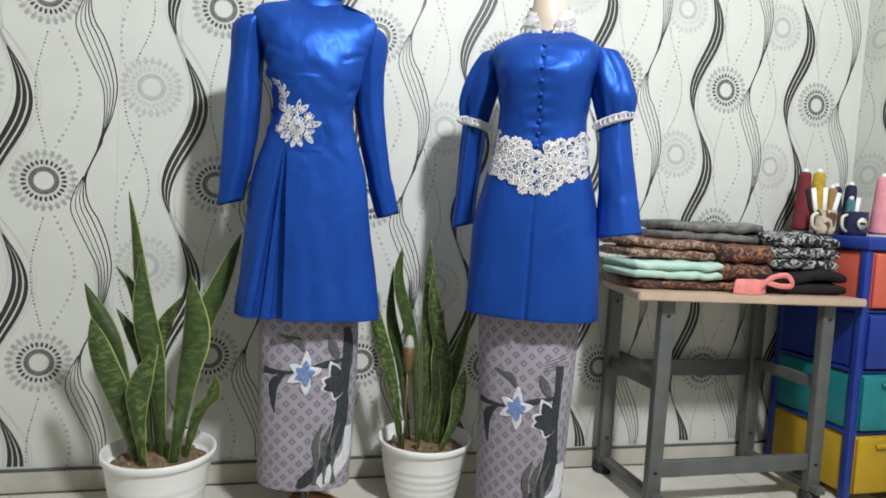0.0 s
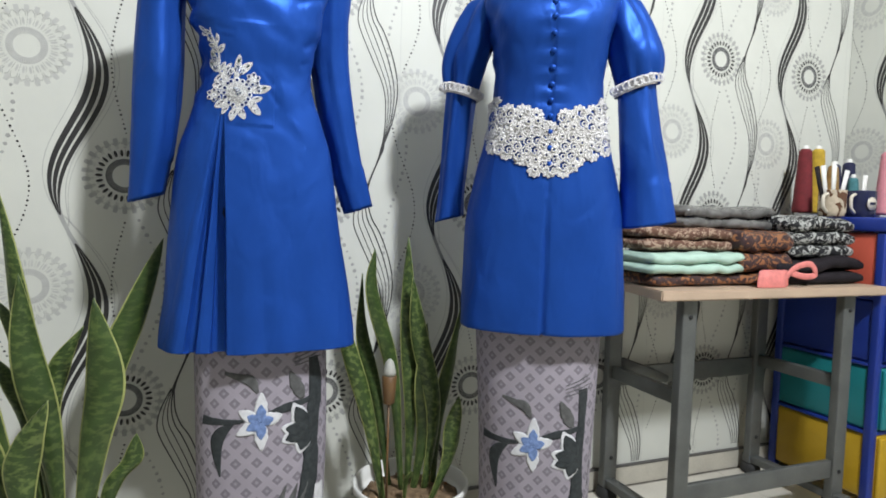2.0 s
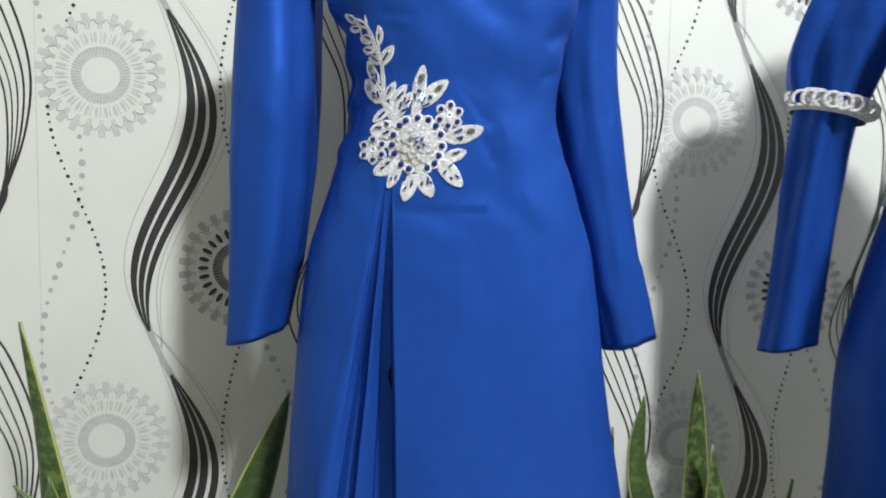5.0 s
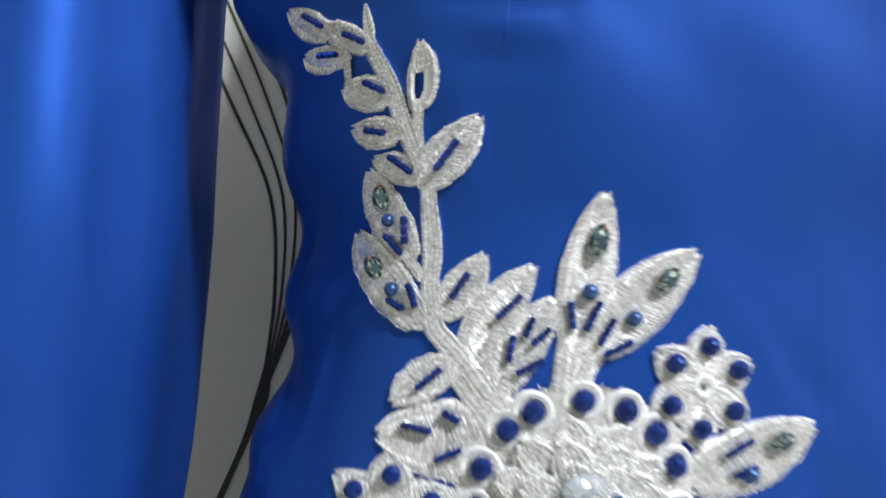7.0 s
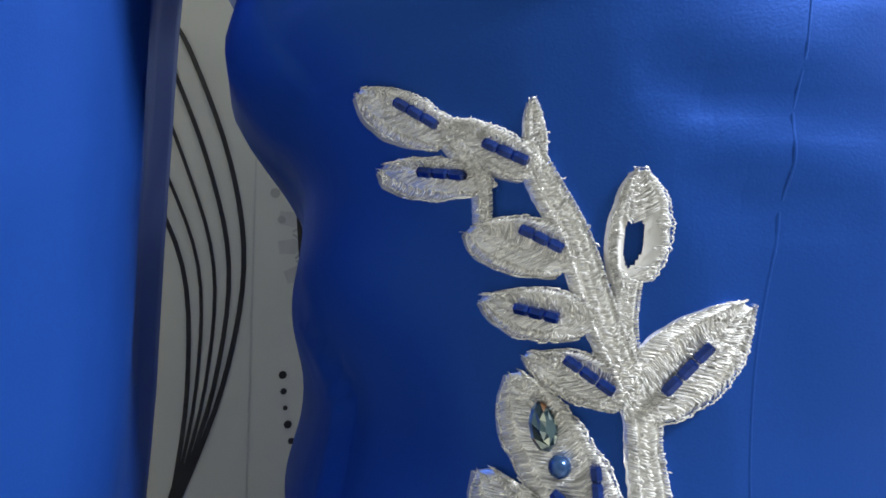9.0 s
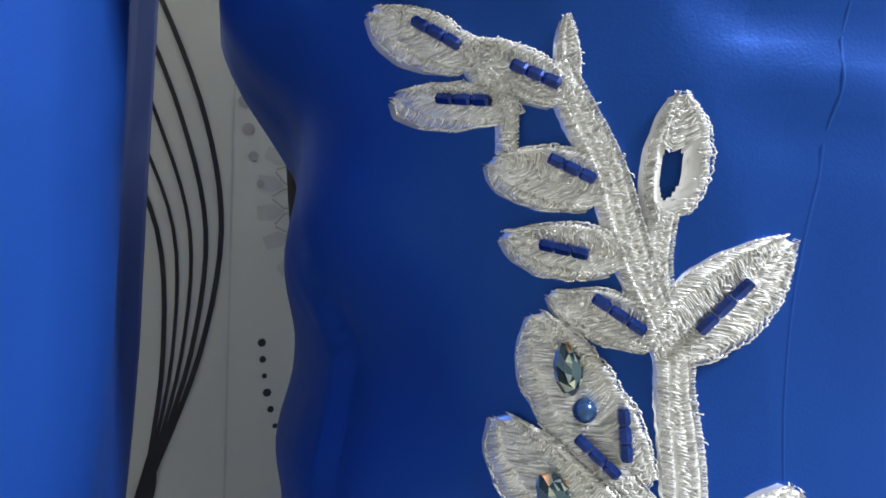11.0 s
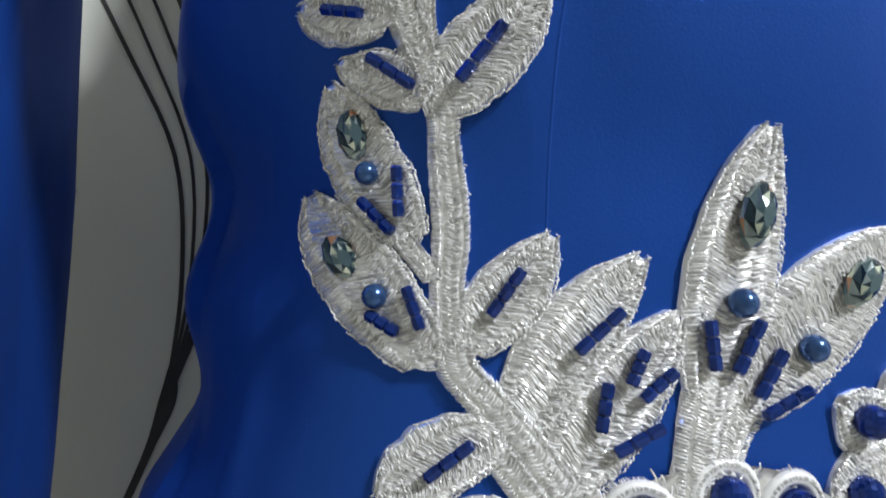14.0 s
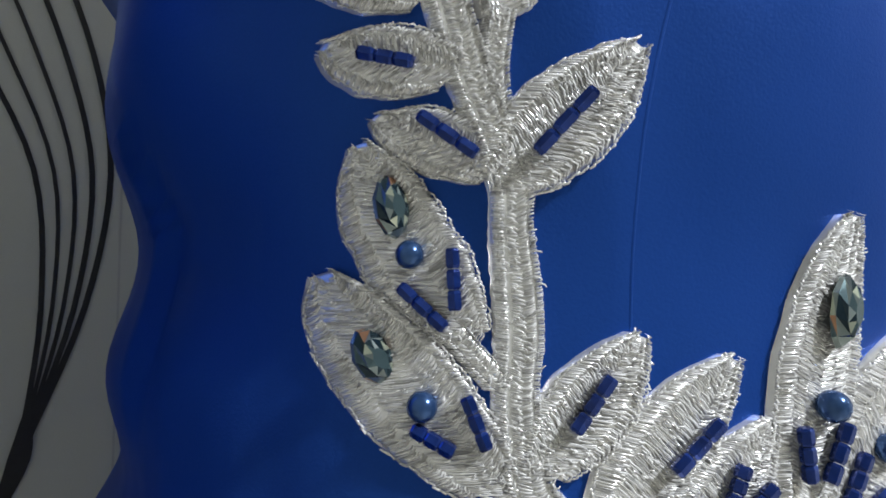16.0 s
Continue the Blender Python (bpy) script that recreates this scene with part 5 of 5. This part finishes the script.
for sx in (-1, 1):
    ring = []
    for z, r in ((1.414, 0.08), (1.438, 0.07), (1.464, 0.064), (1.496, 0.064)):
        t0 = math.radians(3 + (z - 1.412) * 330)
        ring.append([Vector((sx * r * math.sin(t), -r * 0.86 * math.cos(t) - 0.002, z + 0.03 * (1 - math.cos(t)))) for t in np.linspace(t0, math.pi, 22)])
    back = [[p * 0.955 + Vector((0, 0, p.z * 0.045)) for p in row] for row in ring[::-1]]
    collar = part("collar", loft(ring + back, False, False), LACE, tunic2, "stiff white lace stand collar", local=True)
    for k in range(7):
        t = math.radians(9 + 18 * k)
        for r, z, size in ((0.084, 1.412, 0.0095), (0.071, 1.438, 0.0085), (0.066, 1.464, 0.008)):
            if k == 0 and z > 1.42:
                continue
            x, y, up = sx * r * math.sin(t), -r * 0.86 * math.cos(t), z + 0.03 * (1 - math.cos(t))
            part("lace_ring", hoop(lambda px, pz, y=y: y - 0.003, x, up, size, 0.0024, 0.0, 14, 6, 0.14), LACE, collar, local=True)
            part("lace_ring", hoop(lambda px, pz, y=y: y - 0.003, x, up, size * 0.4, 0.0016, 0.0, 12, 6), LACE, collar, local=True)

# ---- stands, plants, table, drawers ----

BROWNPLASTIC = mat("brown_plastic", (0.14, 0.075, 0.03), 0.4)
CAPPLASTIC = mat("off_white_plastic", (0.42, 0.42, 0.38), 0.5)


def stand(at, turn, label):
    root = thing("mannequin_stand", (*at, FLOOR), label, "stand", "mannequin stands", turn=turn)
    part("pole", lathe([(0.016, 0.05), (0.016, 0.8)], n=16), STEEL, root, "grey steel pole", local=True)
    for k in range(3):
        a = math.radians(210 + 120 * k)
        d = Vector((math.cos(a), math.sin(a), 0))
        part("foot", tube([d * 0.02 + Vector((0, 0, 0.075)), d * 0.12 + Vector((0, 0, 0.045)), d * 0.2 + Vector((0, 0, 0.016))], [0.017, 0.017, 0.013], 10, 0.8), WOOD, root, local=True)
    return root


stand((0.018, 1.83), 20, "brown wooden tripod foot under the mannequin")
stand((0.638, 1.735), -10, "brown wooden tripod foot under the cream mannequin")


def blade(line, width, twist, seed):
    """A stiff, fleshy sword-shaped leaf along a bent midline, narrow at its foot, with a slightly wavy edge."""
    c = [Vector(p) for p in line]
    c = [2 * c[0] - c[1]] + c + [2 * c[-1] - c[-2]]
    n, m = 24, 8
    rings = []
    for i in range(n + 1):
        s = i / n
        k = min(len(c) - 4, int(s * (len(c) - 3)))
        f = s * (len(c) - 3) - k
        p0, p1, p2, p3 = c[k:k + 4]
        p = 0.5 * (2 * p1 + (p2 - p0) * f + (2 * p0 - 5 * p1 + 4 * p2 - p3) * f * f + (3 * p1 - p0 - 3 * p2 + p3) * f**3)
        w = width / 2 * (0.32 + 0.68 * math.sin(math.pi / 2 * min(1, s / 0.55)) ** 2) * (1 - max(0, (s - 0.5) / 0.5) ** 2.1) * (1 + 0.06 * math.sin(9 * s + seed)) + 0.0008
        a = twist * (s - 0.3) + 0.2 * math.sin(7 * s + seed)
        u, v = Vector((math.cos(a), math.sin(a), 0)), Vector((-math.sin(a), math.cos(a), 0))
        thick = 0.0032 * (1 - 0.6 * s)
        row = [p + u * w * q + v * (0.3 * w * q * q - thick * (1 - q * q) - 0.0006) for q in np.linspace(-1, 1, m + 1)]
        row += [p + u * w * q + v * (0.3 * w * q * q + thick * (1 - q * q) + 0.0006) for q in np.linspace(1, -1, m + 1)]
        rings.append(row)
    long = (c[-2] - c[1]).length

    def uv(i, j):
        j = j % (2 * m + 2)
        return ((j / m if j <= m else (2 * m + 1 - j) / m), i / n * long * 2.2 + seed)

    return loft(rings, True, True, uv)


def plant(at, leaves, label, rim, wide):
    root = thing("potted_snake_plant", (*at, FLOOR), label, "plant", "potted snake plants")
    h = rim - FLOOR
    prof = [(0.088, 0.0), (0.094, 0.004)]
    for k in range(30):
        s = k / 29
        prof.append((0.094 + 0.036 * s**0.8 + 0.0011 * math.sin(k * 1.6) * (1 if 0.2 < s < 0.75 else 0), 0.006 + (h - 0.03) * s))
    prof += [(0.134, h - 0.022), (0.138, h - 0.016), (0.139, h - 0.004), (0.136, h), (0.131, h - 0.002), (0.127, h - 0.03), (0.122, h - 0.04)]
    prof = [(r * wide, z) for r, z in prof]
    part("pot", lathe(prof, (*at, FLOOR), 56), WHITEPLASTIC, root, "white ribbed plastic pot")
    bm = lathe([(0.126, h - 0.042), (0.11, h - 0.034), (0.06, h - 0.03), (0.02, h - 0.026)], (*at, FLOOR), 40)
    for v in bm.verts:
        v.co.z += 0.006 * noise.noise(v.co * 40)
    part("soil", bm, SOIL, root, "dry brown soil with chips")
    for k in range(24):
        a, r = 2.4 * k, 0.11 * math.sqrt((k + 0.5) / 24)
        p = Vector((at[0] + r * math.cos(a), at[1] + r * math.sin(a), rim - 0.032))
        chip = bmesh.new()
        bmesh.ops.create_icosphere(chip, subdivisions=1, radius=0.007 + 0.004 * (k % 3), matrix=Matrix.Translation(p) @ pose(0, 0, 0, 40 * k, 20 * k, 70 * k) @ Matrix.Diagonal((1.5, 0.8, 0.45, 1)))
        part("soil_chip", chip, SOIL if k % 3 else WOOD, root)
    for k, (y, w, twist, *line) in enumerate(leaves):
        w *= 0.84
        foot = (at[0] + (line[0][0] - at[0]) * 0.85, at[1] + (y - at[1]) * 0.6, rim - 0.045)
        pts = [foot] + [(x, at[1] + (y - at[1]) * q, z) for (x, z), q in zip(line[1:], (0.75, 0.9, 1.0))]
        part("leaf", blade(pts, w, twist, k * 2.3 + at[0] * 9), LEAF, root)
    return root


# depth, width, twist, then the midline's x and z from the soil to the tip
plant((-0.362, 1.84), [
    (1.85, 0.07, 0.5, (-0.353, 0.248), (-0.378, 0.425), (-0.414, 0.618), (-0.428, 0.773)),
    (1.88, 0.047, -0.8, (-0.367, 0.272), (-0.411, 0.563), (-0.443, 0.771), (-0.469, 0.938)),
    (1.78, 0.086, -0.3, (-0.316, 0.245), (-0.295, 0.444), (-0.276, 0.582), (-0.292, 0.734)),
    (1.92, 0.074, 0.6, (-0.328, 0.249), (-0.287, 0.53), (-0.232, 0.693), (-0.183, 0.84)),
    (1.8, 0.083, 0.5, (-0.418, 0.263), (-0.463, 0.404), (-0.499, 0.502), (-0.527, 0.612)),
    (1.86, 0.058, 0.4, (-0.416, 0.279), (-0.469, 0.465), (-0.518, 0.596), (-0.563, 0.692)),
    (1.75, 0.068, -0.5, (-0.393, 0.269), (-0.408, 0.38), (-0.394, 0.475), (-0.36, 0.553)),
    (1.83, 0.05, 0.4, (-0.289, 0.268), (-0.268, 0.344), (-0.232, 0.395), (-0.224, 0.45)),
    (1.9, 0.044, 0.4, (-0.393, 0.314), (-0.42, 0.453), (-0.452, 0.552), (-0.495, 0.619)),
    (1.93, 0.036, 0.3, (-0.38, 0.303), (-0.419, 0.519), (-0.46, 0.666), (-0.507, 0.731)),
    (1.91, 0.052, 0.7, (-0.367, 0.309), (-0.387, 0.47), (-0.373, 0.576), (-0.33, 0.658)),
], "tall striped snake plant in a white ribbed pot", 0.253, 1.04)
plant((0.392, 1.915), [
    (1.93, 0.049, 0.5, (0.368, 0.216), (0.341, 0.51), (0.286, 0.713), (0.288, 0.822)),
    (1.89, 0.054, 0.4, (0.304, 0.236), (0.274, 0.415), (0.223, 0.579), (0.187, 0.699)),
    (2.0, 0.046, 0.8, (0.346, 0.202), (0.316, 0.431), (0.28, 0.594), (0.275, 0.754)),
    (1.96, 0.054, -0.3, (0.391, 0.201), (0.4, 0.428), (0.388, 0.655), (0.383, 0.849)),
    (1.92, 0.062, 0.3, (0.437, 0.214), (0.453, 0.403), (0.41, 0.592), (0.385, 0.754)),
    (1.96, 0.048, 0.8, (0.476, 0.217), (0.476, 0.38), (0.515, 0.542), (0.54, 0.682)),
    (1.83, 0.055, -0.6, (0.432, 0.232), (0.472, 0.314), (0.473, 0.396), (0.482, 0.466)),
    (1.84, 0.021, 0.2, (0.356, 0.231), (0.361, 0.252), (0.365, 0.273), (0.369, 0.291)),
    (1.93, 0.063, 0.5, (0.402, 0.214), (0.431, 0.361), (0.427, 0.507), (0.43, 0.633)),
], "striped snake plant with pale leaves in a white pot", 0.235, 1.06)

stake = thing("plant_stake", (0.316, 1.872, 0.19), "white and brown ornament on a stick in the pot", "ornament")
part("stick", tube([(0.316, 1.872, 0.17), (0.316, 1.872, 0.46)], 0.003, 8), BROWNPLASTIC, stake)
part("cup", lathe([(0.009, 0.45), (0.014, 0.454), (0.018, 0.518), (0.015, 0.52)], (0.316, 1.872, 0), 24), BROWNPLASTIC, stake)
part("cap", lathe([(0.015, 0.5205), (0.016, 0.53), (0.01, 0.552), (0.004, 0.56)], (0.316, 1.872, 0), 24), CAPPLASTIC, stake, "off-white conical cap")

# sewing table
TX0, TX1, TY0, TY1, TZ = 0.965, 1.825, 1.69, 2.08, 0.736
table = thing("sewing_table", (1.4, 1.89, FLOOR), "brown laminated work table on a grey steel sewing stand", "table")
top = bmesh.new()
low, high = ([top.verts.new((x, y, z)) for x, y in ((TX0, TY0), (TX1, TY0), (TX1, TY1), (1.06, TY1))] for z in (TZ - 0.027, TZ))
top.faces.new(low[::-1])
top.faces.new(high)
for k in range(4):
    top.faces.new((low[k], low[(k + 1) % 4], high[(k + 1) % 4], high[k]))
bmesh.ops.bevel(top, geom=top.edges[:], offset=0.004, segments=2, affect="EDGES")
part("tabletop", top, BOARD, table, "laminated board top with a slanting end", False)
for x in (1.10, 1.72):
    for y in (1.745, 2.045):
        leg = part("leg", box((x - 0.024, y - 0.014, FLOOR + 0.035), (x + 0.024, y + 0.014, TZ - 0.028), 0.003), STEEL, table)
        part("rubber_foot", lathe([(0.03, FLOOR), (0.034, FLOOR + 0.006), (0.03, FLOOR + 0.03), (0.02, FLOOR + 0.036)], (x, y, 0), 20), RUBBER, leg, "black rubber foot")
        for z in (0.16, 0.66):
            part("bolt", tube([(x, y - 0.0145, z), (x, y - 0.018, z)], 0.006, 8), RUBBER, leg)
    part("foot_rail", box((x - 0.018, 1.7, FLOOR + 0.037), (x + 0.018, 2.07, FLOOR + 0.062), 0.003), STEEL, table)
    part("side_rail", box((x - 0.012, 1.76, 0.415), (x + 0.012, 2.03, 0.455), 0.003), STEEL, table)
part("front_rail", box((1.125, 1.737, 0.14), (1.695, 1.753, 0.195), 0.003), STEEL, table)
part("back_rail", box((1.125, 2.04, 0.385), (1.695, 2.056, 0.445), 0.003), STEEL, table)
part("brace", tube([(1.125, 2.038, 0.46), (1.2, 2.03, 0.435), (1.30, 2.02, 0.40)], [0.02, 0.018, 0.012], 8, 0.3), STEEL, table)

# drawer cabinet
CX0, CX1, CY0, CY1, CT = 1.835, 2.15, 1.715, 2.075, 0.945
cabinet = thing("drawer_cabinet", (1.99, 1.9, FLOOR), "blue plastic drawer tower with coral, blue, teal and yellow drawers", "cabinet")
part("top", box((CX0 - 0.006, CY0 - 0.008, CT - 0.045), (CX1, CY1, CT), 0.008), BLUEPL, cabinet, "blue plastic lid")
for x in (CX0 + 0.014, CX1 - 0.02):
    for y in (CY0 + 0.014, CY1 - 0.016):
        part("post", box((x - 0.014, y - 0.014, FLOOR), (x + 0.014, y + 0.014, CT - 0.046), 0.006), BLUEPL, cabinet)
for k, (z0, z1, colour, text) in enumerate(((0.70, 0.895, REDPL, "coral red drawer"), (0.49, 0.685, BLUEPL, "blue drawer"), (0.275, 0.475, TEALPL, "teal drawer"), (0.055, 0.26, YELLOWPL, "yellow drawer"))):
    drawer = part("drawer", box((CX0 + 0.006, CY0 + 0.002, z0), (CX1 - 0.006, CY1 - 0.004, z1), 0.012), colour, cabinet, text)
    part("drawer_front", box((CX0 + 0.03, CY0 - 0.012, z0 + 0.006), (CX1 - 0.03, CY0 + 0.0015, z1 - 0.006), 0.008), colour, drawer)
    part("handle", box((CX0 + 0.1, CY0 - 0.022, z1 - 0.04), (CX1 - 0.1, CY0 - 0.0125, z1 - 0.026), 0.004), colour, drawer)
    if k < 3:
        part("shelf_frame", box((CX0 + 0.001, CY0 + 0.001, z0 - 0.013), (CX1 - 0.001, CY1 - 0.001, z0 - 0.002), 0.003), BLUEPL, cabinet)


def folded(name, lo, hi, layers, material, label, seed, bulge=0.012, group="folded cloths"):
    """A folded length of cloth: rounded folds stacked up, uneven at the ends."""
    root = thing(name, ((lo[0] + hi[0]) / 2, (lo[1] + hi[1]) / 2, lo[2]), label, "cloth", group)
    h = (hi[2] - lo[2]) / layers
    for k in range(layers):
        rings = []
        nx = 22
        for i in range(nx + 1):
            s = i / nx
            x = lo[0] + (hi[0] - lo[0]) * s + 0.008 * noise.noise(Vector((k * 3.1, seed, s)))
            end = min(1, math.sin(math.pi * (0.03 + 0.94 * s)) * 6) ** 0.5
            sag = 0.02 * noise.noise(Vector((s * 3.2, k * 0.4, seed)))
            ring = []
            for a in np.linspace(0, 2 * math.pi, 20, False):
                c, d = math.cos(a), math.sin(a)
                y = (lo[1] + hi[1]) / 2 + (hi[1] - lo[1]) / 2 * abs(c) ** 0.35 * (1 if c > 0 else -1) + 0.008 * noise.noise(Vector((s * 4, k * 2.2, seed + 4)))
                z = lo[2] + h * (k + 0.5) + sag * (k + 0.4) / layers + h * 0.53 * end * abs(d) ** 0.6 * (1 if d > 0 else -1) + 0.007 * noise.noise(Vector((s * 9, c * 3, seed + k)))
                ring.append(Vector((x, y, max(z, lo[2] + 0.0008))))
            rings.append(ring)
        part("fold", loft(rings), material, root)
    return root


Z = TZ + 0.001
folded("folded_cloth", (0.985, 1.75, Z + 0.034), (1.30, 1.95, Z + 0.092), 2, MINT, "pale mint folded cloth on the work table", 1.0)
folded("folded_cloth", (1.0, 1.76, Z), (1.42, 2.0, Z + 0.034), 1, RUSTBATIK, "rust and black batik cloth in clear wrap", 2.0)
folded("folded_cloth", (1.0, 1.80, Z + 0.094), (1.36, 2.02, Z + 0.155), 2, BROWNBATIK, "brown and cream batik cloth folded flat", 3.0)
folded("folded_cloth", (1.305, 1.76, Z + 0.036), (1.50, 2.0, Z + 0.15), 2, RUSTBATIK, "dark rust batik cloth folded in a stack", 4.0)
folded("wrapped_cloth", (1.17, 1.84, Z + 0.157), (1.52, 2.05, Z + 0.222), 2, FILM, "grey cloth wrapped in shiny clear plastic", 5.0)
folded("folded_cloth", (1.44, 1.75, Z), (1.80, 1.99, Z + 0.075), 2, BLACKCLOTH, "black folded cloth at the table's end", 6.0)
folded("folded_cloth", (1.505, 1.78, Z + 0.077), (1.79, 2.02, Z + 0.2), 3, DARKBATIK, "black and white batik cloth in a tall stack", 7.0)
ribbon = thing("pink_ribbon", (1.42, 1.74, Z), "coil of salmon pink ribbon at the table edge", "ribbon")
part("coil", loft([[Vector((1.385 + 0.055 * math.cos(a) * f + 0.02 * math.sin(3 * a), 1.725 + 0.02 * math.sin(a) * f, Z + 0.001 + h)) for a in np.linspace(0, 2 * math.pi, 30, False)] for h, f in ((0, 1), (0.02, 0.98), (0.045, 0.86), (0.046, 0.8), (0.01, 0.85))], True, False), SALMON, ribbon)
part("loop", tube(smooth_line([(1.41, 1.712, Z + 0.02), (1.45, 1.71, Z + 0.055), (1.51, 1.71, Z + 0.065), (1.535, 1.712, Z + 0.035), (1.49, 1.712, Z + 0.03), (1.44, 1.712, Z + 0.04)], 6), 0.009, 8, 0.25), SALMON, ribbon)


def mug(at, r, h, body, label, handle_dir, contents):
    root = thing("mug", at, label, "mug", "mugs on the drawer tower")
    x, y, z = at
    part("body", lathe([(r * 0.86, 0.0), (r * 0.93, 0.003), (r, h * 0.2), (r, h * 0.97), (r * 0.98, h), (r * 0.92, h * 0.97), (r * 0.9, h * 0.1), (0.004, h * 0.08)], at, 36), body, root)
    part("handle", tube(smooth_line([(x + handle_dir * r * 0.95, y - 0.01, z + h * 0.85), (x + handle_dir * (r + 0.024), y - 0.016, z + h * 0.72), (x + handle_dir * (r + 0.022), y - 0.016, z + h * 0.34), (x + handle_dir * r * 0.93, y - 0.01, z + h * 0.16)], 5), 0.0055, 10), CREAMCERAMIC, root, "cream handle")
    return root


mug((1.79, 1.86, CT), 0.04, 0.085, CERAMIC, "striped brown and cream ceramic mug holding white tools", -1, 3)
second = mug((1.925, 1.86, CT), 0.045, 0.088, NAVYCERAMIC, "dark navy ceramic mug with a round pale emblem", -1, 2)
part("emblem", tube([(1.912, 1.8155, CT + 0.045), (1.912, 1.8125, CT + 0.045)], 0.021, 24), CREAMCERAMIC, second, "pale round emblem")
part("emblem_bar", box((1.899, 1.8105, CT + 0.041), (1.925, 1.8122, CT + 0.05), 0.001), NAVYCERAMIC, second)
for x, lean, h, material in ((1.775, -0.045, 0.16, WHITEPLASTIC), (1.795, -0.012, 0.165, WHITEPLASTIC), (1.815, 0.03, 0.15, WHITEPLASTIC), (1.762, -0.06, 0.155, BLACKCLOTH), (1.93, 0.004, 0.14, WHITEPLASTIC)):
    tool = thing("tool_handle", (x, 1.86, CT + 0.012), "slim tool handle standing in a mug", "tool", "tools in the mugs")
    part("grip", tube([(x, 1.86, CT + 0.012), (x + lean * 0.6, 1.858, CT + h * 0.6), (x + lean, 1.855, CT + h)], [0.006, 0.009, 0.01], 10, 0.5), material, tool)


def cone(at, r, h, material, label):
    root = thing("thread_cone", at, label, "thread", "thread cones on the drawer tower")
    x, y, z = at
    part("spool", lathe([(r * 0.75, 0.0), (r * 0.75, 0.01), (r * 0.3, h * 0.99), (r * 0.25, h)], at, 24), WHITEPLASTIC, root, "pale cone core")
    prof = [(r * 0.78, 0.012)]
    for k in range(26):
        s = k / 25
        prof.append((r * (1 - 0.38 * s) + 0.0006 * (k % 2), 0.015 + (h - 0.035) * s))
    prof.append((r * 0.4, h - 0.012))
    part("thread", lathe(prof, at, 28), material, root, "wound sewing thread")
    return root


for x, y, r, h, material, text in ((1.835, 2.0, 0.032, 0.245, MAROON, "maroon sewing thread cone"), (1.905, 2.005, 0.032, 0.25, GOLDLACE, "golden yellow sewing thread cone"), (1.93, 1.965, 0.026, 0.19, TAN, "tan sewing thread cone"), (1.985, 2.0, 0.03, 0.2, NAVY, "navy sewing thread cone"), (1.985, 1.93, 0.024, 0.15, TEALTH, "grey teal sewing thread cone"), (2.045, 1.99, 0.03, 0.21, NAVY, "dark blue sewing thread cone"), (2.035, 1.85, 0.034, 0.235, PINK, "large pale pink sewing thread cone")):
    cone((x, y, CT), r, h, material, text)
tray = single("tray", box((1.93, 1.72, CT + 0.0005), (2.14, 1.80, CT + 0.008), 0.003), WHITEPLASTIC, "small white plastic tray on the drawer tower", "tray")
